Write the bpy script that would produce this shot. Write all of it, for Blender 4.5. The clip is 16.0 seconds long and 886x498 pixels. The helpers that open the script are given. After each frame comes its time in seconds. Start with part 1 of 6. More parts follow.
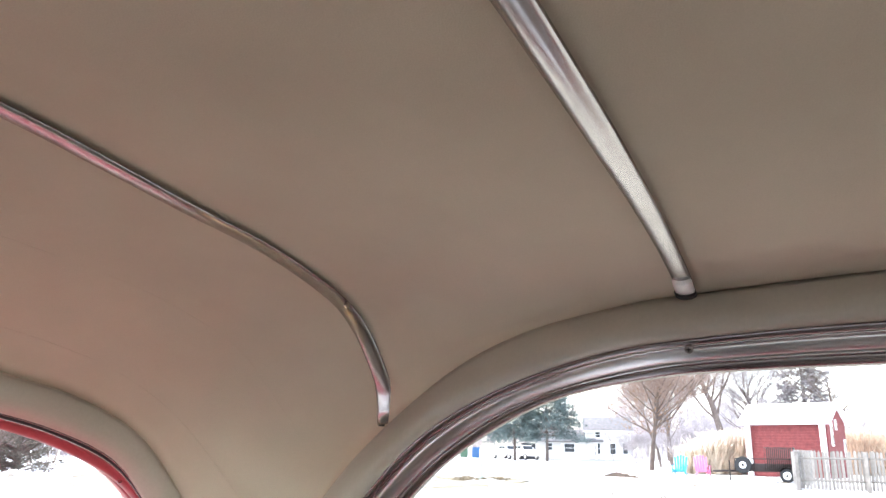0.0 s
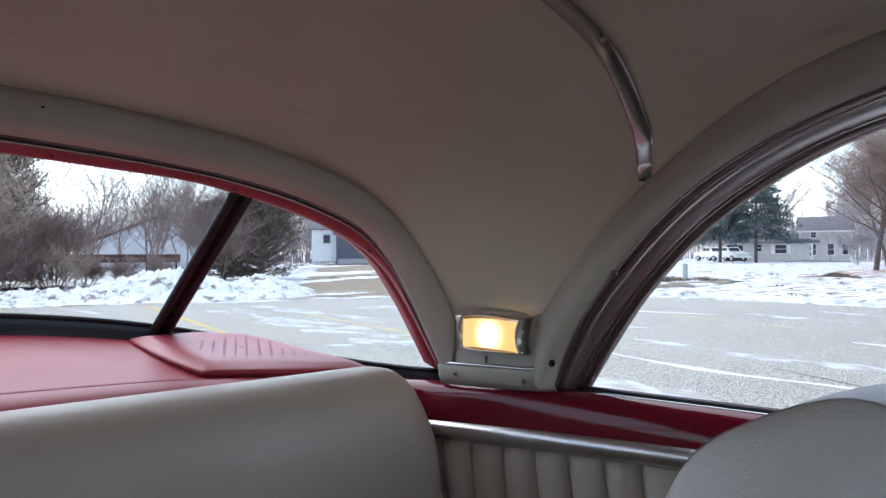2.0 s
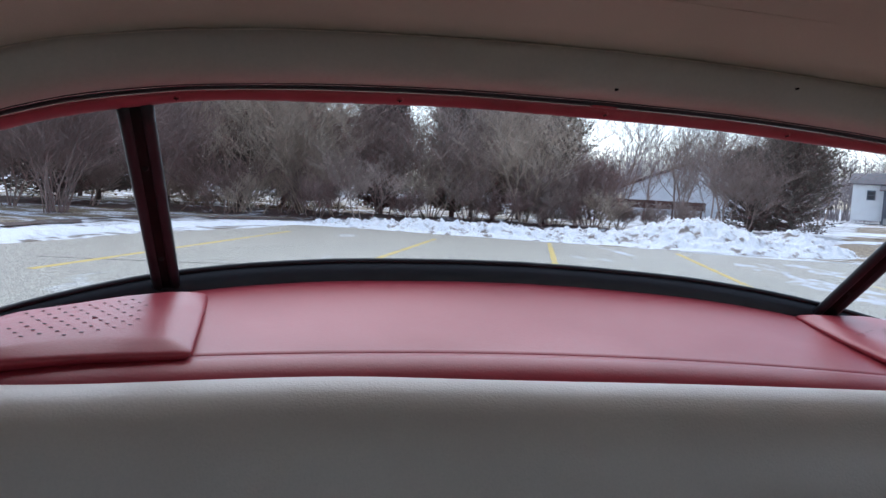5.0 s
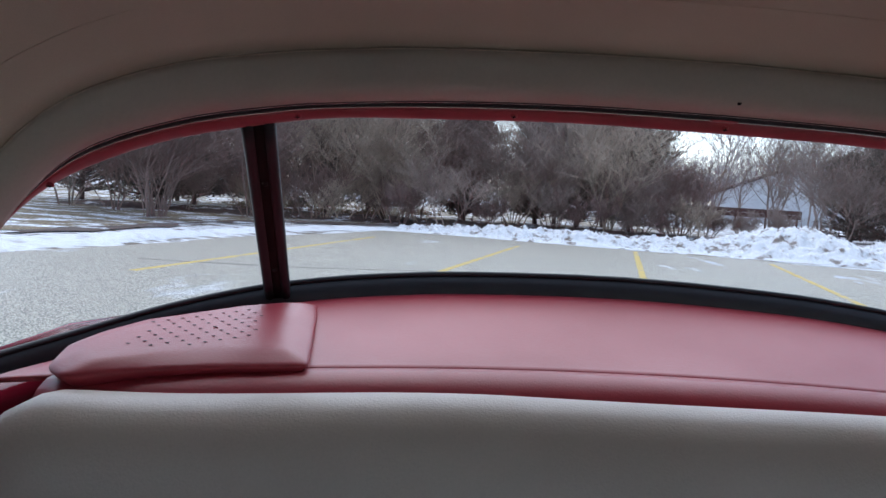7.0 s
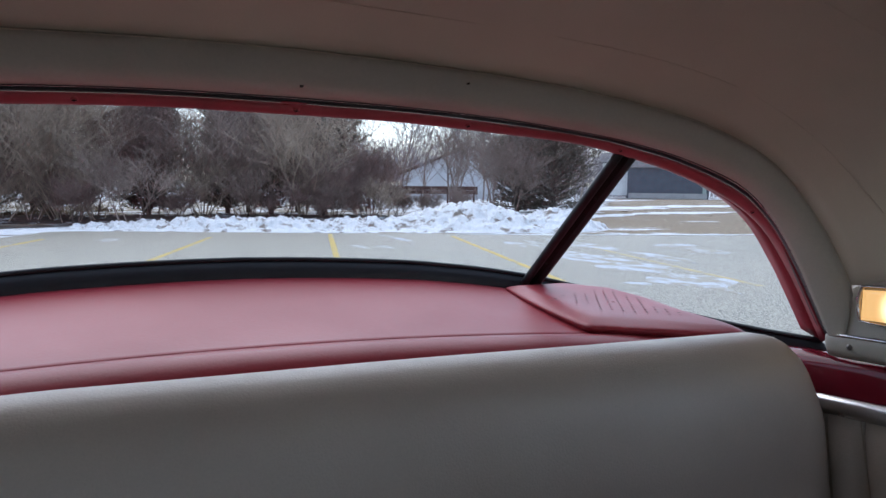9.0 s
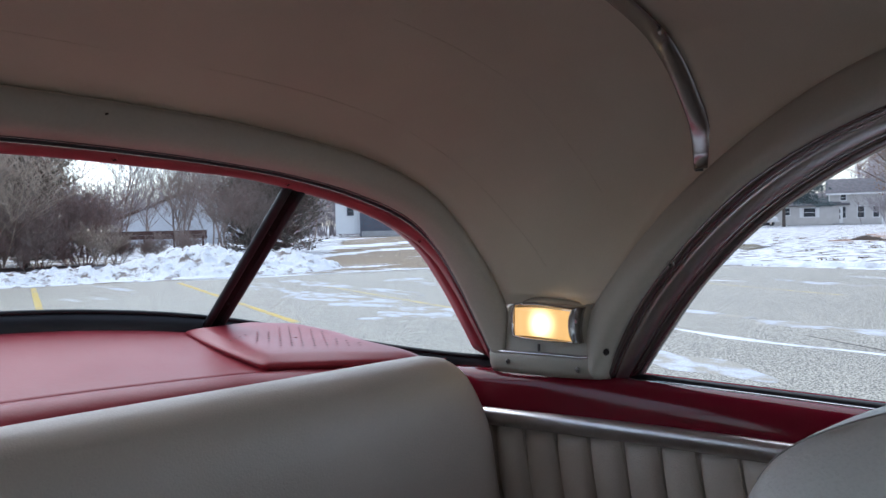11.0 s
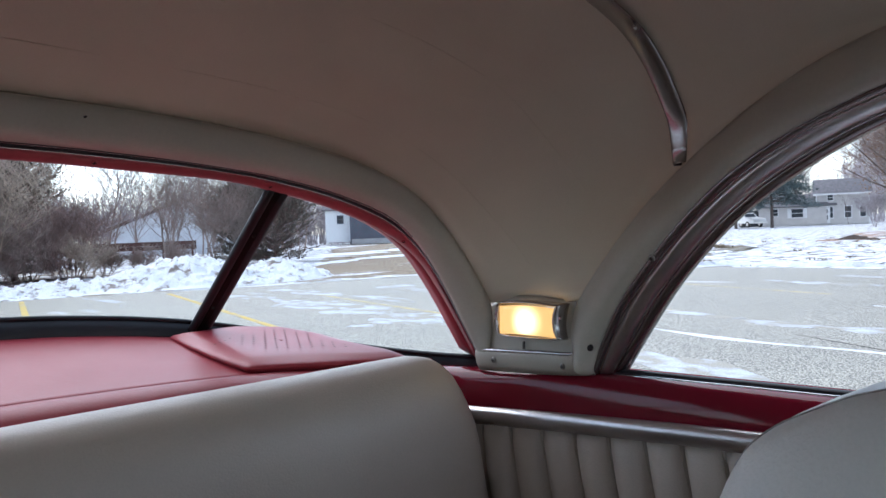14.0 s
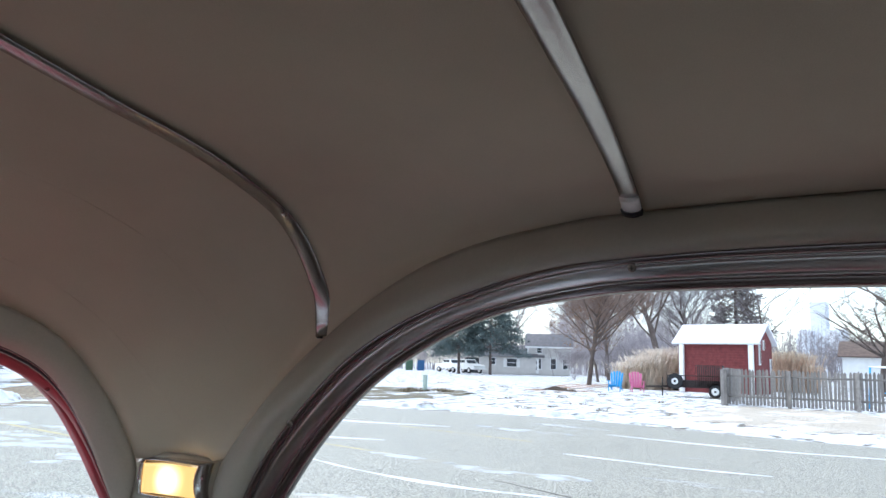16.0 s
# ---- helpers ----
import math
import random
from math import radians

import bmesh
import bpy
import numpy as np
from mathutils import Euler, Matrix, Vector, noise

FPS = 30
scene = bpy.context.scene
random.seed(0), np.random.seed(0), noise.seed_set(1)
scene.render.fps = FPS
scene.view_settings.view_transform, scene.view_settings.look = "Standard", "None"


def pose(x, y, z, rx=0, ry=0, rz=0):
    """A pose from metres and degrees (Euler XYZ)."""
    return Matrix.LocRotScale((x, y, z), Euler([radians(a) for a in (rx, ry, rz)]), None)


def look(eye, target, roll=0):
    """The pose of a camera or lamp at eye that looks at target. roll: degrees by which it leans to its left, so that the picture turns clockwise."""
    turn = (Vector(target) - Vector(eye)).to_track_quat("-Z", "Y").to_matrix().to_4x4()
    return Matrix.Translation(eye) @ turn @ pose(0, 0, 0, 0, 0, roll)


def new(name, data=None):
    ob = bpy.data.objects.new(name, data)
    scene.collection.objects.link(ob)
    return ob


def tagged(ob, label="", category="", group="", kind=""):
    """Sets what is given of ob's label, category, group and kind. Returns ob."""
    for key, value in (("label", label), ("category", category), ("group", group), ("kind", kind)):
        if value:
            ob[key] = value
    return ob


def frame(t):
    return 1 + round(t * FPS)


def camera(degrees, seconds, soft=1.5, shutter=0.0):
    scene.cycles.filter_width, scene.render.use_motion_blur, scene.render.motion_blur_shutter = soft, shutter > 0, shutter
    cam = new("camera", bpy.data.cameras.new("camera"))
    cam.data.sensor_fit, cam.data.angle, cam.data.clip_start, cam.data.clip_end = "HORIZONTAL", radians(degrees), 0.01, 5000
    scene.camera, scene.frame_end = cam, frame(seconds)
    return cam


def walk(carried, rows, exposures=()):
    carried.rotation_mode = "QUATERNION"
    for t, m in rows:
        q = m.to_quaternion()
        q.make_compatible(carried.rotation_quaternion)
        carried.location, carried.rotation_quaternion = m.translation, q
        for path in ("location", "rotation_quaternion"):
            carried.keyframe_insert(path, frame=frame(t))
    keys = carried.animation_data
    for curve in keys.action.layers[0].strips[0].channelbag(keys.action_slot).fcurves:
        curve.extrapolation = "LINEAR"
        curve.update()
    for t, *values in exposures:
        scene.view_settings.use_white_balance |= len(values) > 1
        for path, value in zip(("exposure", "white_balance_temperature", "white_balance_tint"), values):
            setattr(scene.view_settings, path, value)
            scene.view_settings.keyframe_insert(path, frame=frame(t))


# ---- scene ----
cam = camera(60.70, 16.0)
# SITE: where the car stands on the lot; the car's own y runs to its tail. It leans a little on the uneven lot.
SITE = pose(0.285, 0.136, -0.015, 0, 0, 11.3)
CAR = SITE @ pose(0, 0, 0, 0, 0.818, 0)
# seconds, eye, yaw, pitch, roll
ROWS = [
    (0.0, -0.1357, 0.2317, 1.2470, -62.435, 14.783, -0.755),
    (0.5, -0.1023, 0.3083, 1.2209, -54.730, 8.169, -0.188),
    (1.0, -0.0780, 0.3367, 1.1977, -50.098, 2.169, 0.722),
    (1.5, -0.0769, 0.3423, 1.1946, -49.231, 0.788, 0.570),
    (2.0, -0.0835, 0.3451, 1.1939, -47.603, 0.278, 0.116),
    (2.5, -0.1065, 0.3615, 1.1992, -43.365, -0.344, -0.458),
    (3.0, -0.1202, 0.3757, 1.2016, -38.861, -1.474, -0.489),
    (3.5, -0.1305, 0.3846, 1.2094, -35.093, -2.646, -0.509),
    (4.0, -0.1785, 0.4212, 1.2259, -26.773, -2.687, -1.349),
    (4.5, -0.2338, 0.4431, 1.2261, -15.582, -3.730, -2.634),
    (5.0, -0.2639, 0.4561, 1.2236, -9.575, -4.687, -3.199),
    (7.3, -0.2941, 0.4626, 1.2345, -3.340, -4.543, -3.386),
    (7.5, -0.2746, 0.4615, 1.2359, -6.336, -4.416, -1.907),
    (8.0, -0.2139, 0.4291, 1.2336, -17.991, -4.756, 0.089),
    (8.5, -0.1847, 0.3946, 1.2347, -27.052, -5.283, 0.946),
    (9.0, -0.1891, 0.4048, 1.2296, -26.015, -4.861, -0.554),
    (9.5, -0.1520, 0.3822, 1.2191, -34.974, -3.075, -1.479),
    (10.0, -0.1187, 0.3707, 1.2200, -43.519, -2.928, -0.875),
    (10.2, -0.1171, 0.3671, 1.2218, -44.987, -2.863, 0.126),
    (12.5, -0.1101, 0.3658, 1.2154, -45.937, -1.033, 2.109),
    (13.0, -0.1091, 0.3656, 1.2122, -46.194, -1.138, 2.388),
    (13.5, -0.1106, 0.3655, 1.2121, -46.271, -1.390, 2.766),
    (14.0, -0.1095, 0.3582, 1.2118, -46.586, -1.474, 2.187),
    (14.5, -0.1066, 0.3500, 1.2148, -49.012, -1.241, -0.815),
    (15.0, -0.1032, 0.3360, 1.2185, -52.475, 0.196, -1.522),
    (15.5, -0.1062, 0.2963, 1.2347, -58.424, 4.686, -2.865),
    (16.0, -0.1065, 0.2375, 1.2477, -66.484, 8.562, -1.688),
]
EXPOSURES = [(0.0, 2.95, 6750, 8), (0.4, 2.5, 6650, 8), (0.8, 1.65, 6100, 8), (1.1, 1.38, 6000, 8), (3.5, 1.25, 5950, 9), (4.0, 1.2, 5950, 9), (5.0, 0.95, 5900, 10), (7.5, 0.9, 5900, 10), (9.0, 0.86, 5900, 10), (10.0, 0.9, 5950, 9), (12.5, 1.18, 5950, 9), (14.0, 1.22, 5950, 9), (15.0, 1.22, 5950, 8), (15.5, 1.18, 5950, 7), (16.0, 1.42, 6050, 5)]
walk(cam, [(t, SITE @ pose(x, y, z, 90 + pitch, roll, yaw)) for t, x, y, z, yaw, pitch, roll in ROWS], EXPOSURES)

# ---- light: an overcast winter day ----
world = bpy.data.worlds.new("overcast_sky")
scene.world = world
world.use_nodes = True
wn, wl = world.node_tree.nodes, world.node_tree.links
wn.clear()
sky = wn.new("ShaderNodeTexSky")
sky.sky_type, sky.sun_disc = "NISHITA", False
sky.sun_elevation, sky.sun_rotation = radians(56), radians(350)
sky.air_density, sky.dust_density, sky.ozone_density = 1.0, 0.8, 1.0
soften = wn.new("ShaderNodeHueSaturation")
soften.inputs["Saturation"].default_value = 0.60
wbg, wout = wn.new("ShaderNodeBackground"), wn.new("ShaderNodeOutputWorld")
wbg.inputs["Strength"].default_value = 0.15
wl.new(sky.outputs[0], soften.inputs["Color"])
wl.new(soften.outputs[0], wbg.inputs["Color"])
wl.new(wbg.outputs[0], wout.inputs["Surface"])
sun = new("sun", bpy.data.lights.new("sun", "SUN"))
sun.data.energy, sun.data.angle, sun.data.color = 1.0, radians(80), (1.0, 0.97, 0.93)
sun.matrix_world = look((-5, 30, 45), (0, 0, 0))


# ---- materials ----
def material(name, base, rough=0.6, metal=0.0, vary=0.12, scale=6.0, fine=60.0, bump=0.15, fine_bump=0.0, tint=None,
             coat=0.0, rough_vary=0.1, random_piece=0.0, dist=0.01, spec=0.5):
    """Base colour with broad stains, fine grain, a bump of two sizes and a roughness that wanders."""
    m = bpy.data.materials.new(name)
    m.use_nodes = True
    n, l = m.node_tree.nodes, m.node_tree.links
    b = n["Principled BSDF"]
    b.inputs["Metallic"].default_value, b.inputs["Coat Weight"].default_value = metal, coat
    b.inputs["Coat Roughness"].default_value = 0.08
    b.inputs["Specular IOR Level"].default_value = spec
    co = n.new("ShaderNodeTexCoord")
    big, small = n.new("ShaderNodeTexNoise"), n.new("ShaderNodeTexNoise")
    for tex, s, d in ((big, scale, 4.0), (small, fine, 3.0)):
        tex.inputs["Scale"].default_value, tex.inputs["Detail"].default_value = s, d
        l.new(co.outputs["Object"], tex.inputs["Vector"])
    mix = n.new("ShaderNodeMix")
    mix.data_type = "RGBA"
    other = tint or [c * (1 - 2.2 * vary) for c in base]
    mix.inputs["A"].default_value, mix.inputs["B"].default_value = (*base, 1), (*other, 1)
    ramp = n.new("ShaderNodeMapRange")
    ramp.inputs["From Min"].default_value, ramp.inputs["From Max"].default_value = 0.35, 0.75
    l.new(big.outputs["Fac"], ramp.inputs["Value"])
    l.new(ramp.outputs[0], mix.inputs["Factor"])
    grain = n.new("ShaderNodeMix")
    grain.data_type, grain.blend_type = "RGBA", "MULTIPLY"
    grain.inputs["Factor"].default_value = min(1.0, vary * 2.5)
    l.new(mix.outputs["Result"], grain.inputs["A"])
    l.new(small.outputs["Fac"], grain.inputs["B"])
    bright = n.new("ShaderNodeBrightContrast")
    bright.inputs["Bright"].default_value = 0.0
    hue = n.new("ShaderNodeHueSaturation")
    hue.inputs["Value"].default_value = 1.0 + min(1.0, vary * 2.5) * 0.7
    l.new(grain.outputs["Result"], hue.inputs["Color"])
    if random_piece:
        info, piece = n.new("ShaderNodeObjectInfo"), n.new("ShaderNodeMapRange")
        v = hue.inputs["Value"].default_value
        piece.inputs["To Min"].default_value, piece.inputs["To Max"].default_value = v * (1 - random_piece), v * (1 + random_piece)
        l.new(info.outputs["Random"], piece.inputs["Value"])
        l.new(piece.outputs[0], hue.inputs["Value"])
    l.new(hue.outputs[0], b.inputs["Base Color"])
    rr = n.new("ShaderNodeMapRange")
    rr.inputs["To Min"].default_value, rr.inputs["To Max"].default_value = max(0.02, rough - rough_vary), min(1, rough + rough_vary)
    l.new(big.outputs["Fac"], rr.inputs["Value"])
    l.new(rr.outputs[0], b.inputs["Roughness"])
    if bump or fine_bump:
        b1, b2 = n.new("ShaderNodeBump"), n.new("ShaderNodeBump")
        b1.inputs["Strength"].default_value, b1.inputs["Distance"].default_value = bump, dist
        b2.inputs["Strength"].default_value, b2.inputs["Distance"].default_value = fine_bump, dist * 0.3
        l.new(big.outputs["Fac"], b1.inputs["Height"])
        l.new(small.outputs["Fac"], b2.inputs["Height"])
        l.new(b1.outputs[0], b2.inputs["Normal"])
        l.new(b2.outputs[0], b.inputs["Normal"])
    return m


HEADLINER = material("headliner_cloth", (0.63, 0.548, 0.44), 0.9, vary=0.06, scale=5, fine=900, bump=0.05, fine_bump=0.25, dist=0.004, spec=0.2)
CREAM_PAINT = material("cream_painted_metal", (0.45, 0.412, 0.348), 0.42, vary=0.05, scale=9, fine=250, bump=0.03, fine_bump=0.03, dist=0.003)
# same vinyl as CREAM_VINYL, lightened for the sky light on the front seats
LIT_SEAT_VINYL = material("lit_grained_vinyl", (0.82, 0.80, 0.78), 0.32, vary=0.05, scale=9, fine=430, bump=0.06, fine_bump=0.5, dist=0.005)
CREAM_VINYL = material("cream_vinyl", (0.53, 0.462, 0.392), 0.44, vary=0.05, scale=7, fine=420, bump=0.08, fine_bump=0.35, dist=0.004)
RED_VINYL = material("red_vinyl", (0.285, 0.029, 0.042), 0.42, vary=0.07, scale=6, fine=380, bump=0.06, fine_bump=0.25, dist=0.003, spec=0.42)
RED_PAINT = material("dark_red_car_paint", (0.17, 0.008, 0.020), 0.11, vary=0.05, scale=4, fine=120, bump=0.01, coat=0.06, dist=0.002, spec=0.3)
RED_LIP = material("red_painted_window_flange", (0.36, 0.045, 0.06), 0.4, vary=0.10, scale=22, fine=160, bump=0.12, fine_bump=0.08, dist=0.003)
CHROME = material("polished_stainless", (0.56, 0.545, 0.54), 0.11, metal=1.0, vary=0.05, scale=14, fine=200, bump=0.04, rough_vary=0.06, dist=0.002)
BOW_STEEL = material("brushed_stainless_bow", (0.42, 0.40, 0.40), 0.22, metal=1.0, vary=0.06, scale=14, fine=200, bump=0.03, rough_vary=0.06, dist=0.002)
SATIN = material("dull_stainless", (0.62, 0.60, 0.60), 0.30, metal=1.0, vary=0.05, scale=12, fine=200, bump=0.0, rough_vary=0.06, dist=0.002)
# dark weatherstrip, and chrome with its dark reflection put into the colour
DARK_TRIM = material("dark_trim_and_reflection", (0.27, 0.235, 0.235), 0.22, metal=0.9, vary=0.08, scale=12, fine=200, bump=0.0, rough_vary=0.06, dist=0.002)
RUBBER = material("black_rubber", (0.018, 0.018, 0.021), 0.45, vary=0.15, scale=18, fine=180, bump=0.15, fine_bump=0.1, dist=0.003, spec=0.35)
DIVIDER = material("dark_divider_bar", (0.012, 0.008, 0.008), 0.65, vary=0.2, scale=25, fine=160, bump=0.2, dist=0.003, spec=0.15)
WELT = material("grey_vinyl_welt", (0.36, 0.34, 0.33), 0.5, vary=0.1, scale=60, fine=300)
SEAM = material("dark_stitching", (0.13, 0.11, 0.10), 0.8, vary=0.15, scale=60, fine=300)
# whitened base stands for the window mirrored in the bow clips
CLIP = material("whitened_nickel", (0.90, 0.90, 0.90), 0.35, metal=0.3, vary=0.06, scale=40, fine=300, bump=0.1, dist=0.002)
CLOTH_SEAM = material("cloth_seam", (0.54, 0.47, 0.375), 0.9, vary=0.1, scale=60, fine=300)
WORN_SCREW = material("tarnished_screw_head", (0.30, 0.27, 0.25), 0.42, metal=1.0, vary=0.1, scale=60, fine=200)
HOLE = material("dark_hole", (0.012, 0.006, 0.006), 0.8, vary=0.1)
CARPET = material("dark_red_carpet", (0.09, 0.012, 0.015), 0.95, vary=0.2, scale=20, fine=300, bump=0.3, fine_bump=0.4)


def pane_material(name, tint, gloss):
    m = bpy.data.materials.new(name)
    m.use_nodes = True
    n, l = m.node_tree.nodes, m.node_tree.links
    n.remove(n["Principled BSDF"])
    clear, shine, mix, fres = n.new("ShaderNodeBsdfTransparent"), n.new("ShaderNodeBsdfGlossy"), n.new("ShaderNodeMixShader"), n.new("ShaderNodeFresnel")
    clear.inputs["Color"].default_value = tint
    shine.inputs["Roughness"].default_value = 0.02
    scale = n.new("ShaderNodeMath")
    scale.operation = "MULTIPLY"
    scale.inputs[1].default_value = gloss
    l.new(fres.outputs[0], scale.inputs[0])
    l.new(scale.outputs[0], mix.inputs["Fac"])
    l.new(clear.outputs[0], mix.inputs[1])
    l.new(shine.outputs[0], mix.inputs[2])
    l.new(mix.outputs[0], n["Material Output"].inputs["Surface"])
    return m


GLASS = pane_material("window_glass", (0.93, 0.95, 0.95, 1), 0.5)
SCREEN_GLASS = pane_material("windscreen_glass", (0.86, 0.89, 0.88, 1), 0.6)
# tint chosen to cut the light through the unseen left window
SIDE_GLASS = pane_material("light_cutting_side_glass", (0.68, 0.70, 0.69, 1), 0.6)


def glow_material(name, colour, strength, hot, hot_strength, centre, radius):
    """A lit lens: brighter where the bulb stands behind it."""
    m = bpy.data.materials.new(name)
    m.use_nodes = True
    n, l = m.node_tree.nodes, m.node_tree.links
    b = n["Principled BSDF"]
    b.inputs["Base Color"].default_value, b.inputs["Roughness"].default_value = (0.5, 0.32, 0.14, 1), 0.3
    co, d, fall, mix, ms = n.new("ShaderNodeTexCoord"), n.new("ShaderNodeVectorMath"), n.new("ShaderNodeMapRange"), n.new("ShaderNodeMix"), n.new("ShaderNodeMapRange")
    d.operation = "DISTANCE"
    d.inputs[1].default_value = centre
    l.new(co.outputs["Object"], d.inputs[0])
    fall.inputs["From Min"].default_value, fall.inputs["From Max"].default_value = 0.0, radius
    fall.inputs["To Min"].default_value, fall.inputs["To Max"].default_value = 1.0, 0.0
    fall.interpolation_type = "SMOOTHERSTEP"
    l.new(d.outputs["Value"], fall.inputs["Value"])
    mix.data_type = "RGBA"
    mix.inputs["A"].default_value, mix.inputs["B"].default_value = (*colour, 1), (*hot, 1)
    l.new(fall.outputs[0], mix.inputs["Factor"])
    l.new(mix.outputs["Result"], b.inputs["Emission Color"])
    ms.inputs["To Min"].default_value, ms.inputs["To Max"].default_value = strength, hot_strength
    l.new(fall.outputs[0], ms.inputs["Value"])
    l.new(ms.outputs[0], b.inputs["Emission Strength"])
    return m


def ground_material(name, low, high, threshold, width, scale, stretch=(1, 1, 1), second=None, fine=40.0, bump=0.4, rough=0.9, speckle=0.25, grit=0.18):
    """Two ground covers, one showing in patches through the other, with grit."""
    m = bpy.data.materials.new(name)
    m.use_nodes = True
    n, l = m.node_tree.nodes, m.node_tree.links
    b = n["Principled BSDF"]
    co, mp = n.new("ShaderNodeTexCoord"), n.new("ShaderNodeMapping")
    mp.inputs["Scale"].default_value = stretch
    l.new(co.outputs["Object"], mp.inputs["Vector"])
    t1, t2, t3 = (n.new("ShaderNodeTexNoise") for _ in range(3))
    t1.inputs["Scale"].default_value, t1.inputs["Detail"].default_value, t1.inputs["Roughness"].default_value = scale, 8.0, 0.62
    l.new(mp.outputs[0], t1.inputs["Vector"])
    t2.inputs["Scale"].default_value, t2.inputs["Detail"].default_value = fine, 4.0
    l.new(co.outputs["Object"], t2.inputs["Vector"])
    t3.inputs["Scale"].default_value, t3.inputs["Detail"].default_value = 0.35, 5.0
    l.new(co.outputs["Object"], t3.inputs["Vector"])
    r1 = n.new("ShaderNodeMapRange")
    r1.inputs["From Min"].default_value, r1.inputs["From Max"].default_value = threshold - width, threshold + width
    l.new(t1.outputs["Fac"], r1.inputs["Value"])
    base = n.new("ShaderNodeMix")
    base.data_type = "RGBA"
    base.inputs["A"].default_value, base.inputs["B"].default_value = (*low, 1), (*(second or [c * 0.78 for c in low]), 1)
    l.new(t3.outputs["Fac"], base.inputs["Factor"])
    mix = n.new("ShaderNodeMix")
    mix.data_type = "RGBA"
    l.new(base.outputs["Result"], mix.inputs["A"])
    mix.inputs["B"].default_value = (*high, 1)
    l.new(r1.outputs[0], mix.inputs["Factor"])
    sp = n.new("ShaderNodeMapRange")
    sp.inputs["From Min"].default_value, sp.inputs["From Max"].default_value = 0.5 - grit, 0.5 + grit
    sp.inputs["To Min"].default_value, sp.inputs["To Max"].default_value = 1 - speckle, 1 + speckle
    l.new(t2.outputs["Fac"], sp.inputs["Value"])
    mul = n.new("ShaderNodeHueSaturation")
    l.new(mix.outputs["Result"], mul.inputs["Color"])
    l.new(sp.outputs[0], mul.inputs["Value"])
    l.new(mul.outputs[0], b.inputs["Base Color"])
    b.inputs["Roughness"].default_value = rough
    bp = n.new("ShaderNodeBump")
    bp.inputs["Strength"].default_value, bp.inputs["Distance"].default_value = bump, 0.02
    l.new(t2.outputs["Fac"], bp.inputs["Height"])
    l.new(bp.outputs[0], b.inputs["Normal"])
    return m


ASPHALT = ground_material("worn_salted_asphalt", (0.365, 0.342, 0.278), (0.60, 0.63, 0.68), 0.67, 0.05, 0.6, (1.0, 0.35, 1), fine=62, bump=0.8, rough=0.55, speckle=0.72, grit=0.085)
LAWN = ground_material("snow_over_dead_grass", (0.77, 0.785, 0.81), (0.145, 0.122, 0.09), 0.54, 0.03, 1.7, (0.9, 1.4, 1), (0.62, 0.64, 0.67), fine=12, bump=0.6, speckle=0.2)
VERGE = ground_material("dead_grass_with_snow", (0.22, 0.168, 0.108), (0.72, 0.75, 0.80), 0.62, 0.03, 0.45, (0.5, 1.6, 1), (0.27, 0.215, 0.15), fine=9, bump=0.8, speckle=0.5, grit=0.1)
LITTER = ground_material("leaf_litter_with_snow", (0.085, 0.066, 0.058), (0.70, 0.73, 0.78), 0.60, 0.04, 1.1, second=(0.12, 0.09, 0.075), fine=30, bump=0.8, speckle=0.4)
TURF = ground_material("flattened_brown_turf", (0.185, 0.148, 0.09), (0.72, 0.75, 0.80), 0.54, 0.04, 1.3, (0.6, 1.0, 1), (0.24, 0.19, 0.12), fine=12, bump=0.8, speckle=0.5, grit=0.1)
GRAVEL = ground_material("wet_gravel_drive", (0.43, 0.375, 0.30), (0.76, 0.78, 0.82), 0.565, 0.05, 0.75, (0.6, 1.2, 1), (0.52, 0.46, 0.385), fine=26, bump=0.8, speckle=0.5, grit=0.12)
RUST_LITTER = ground_material("rusty_fallen_leaves", (0.30, 0.185, 0.115), (0.74, 0.76, 0.80), 0.53, 0.04, 1.2, (0.6, 1.0, 1), (0.38, 0.24, 0.16), fine=14, bump=0.8, speckle=0.5, grit=0.1)
ROUGH_TURF = ground_material("olive_dead_turf", (0.125, 0.108, 0.066), (0.74, 0.765, 0.81), 0.56, 0.03, 0.8, (0.5, 1.1, 1), (0.17, 0.14, 0.085), fine=10, bump=0.9, speckle=0.6, grit=0.1)
SNOW = ground_material("ploughed_snow", (0.84, 0.855, 0.88), (0.22, 0.185, 0.155), 0.582, 0.05, 3.2, second=(0.74, 0.76, 0.79), fine=26, bump=0.9, rough=0.7, speckle=0.1)
CLEAN_SNOW = ground_material("thin_snow", (0.80, 0.82, 0.85), (0.46, 0.45, 0.44), 0.62, 0.08, 2.2, second=(0.66, 0.69, 0.74), fine=30, bump=0.5, rough=0.7, speckle=0.1)
ICE = ground_material("thin_grey_ice", (0.49, 0.515, 0.55), (0.37, 0.345, 0.285), 0.49, 0.06, 3.2, (1.0, 0.6, 1), second=(0.55, 0.59, 0.66), fine=58, bump=0.3, rough=0.8, speckle=0.2)
FADED_YELLOW = ground_material("faded_yellow_line", (0.56, 0.46, 0.22), (0.41, 0.375, 0.30), 0.52, 0.08, 3.0, second=(0.50, 0.43, 0.26), fine=60, bump=0.2, speckle=0.3)
YELLOW = ground_material("worn_yellow_line", (0.60, 0.445, 0.13), (0.42, 0.37, 0.27), 0.59, 0.07, 3.0, second=(0.57, 0.43, 0.14), fine=60, bump=0.2, speckle=0.2)
BARK = material("grey_brown_bark", (0.155, 0.12, 0.105), 0.9, vary=0.2, scale=3, fine=40, bump=0.4, random_piece=0.15)
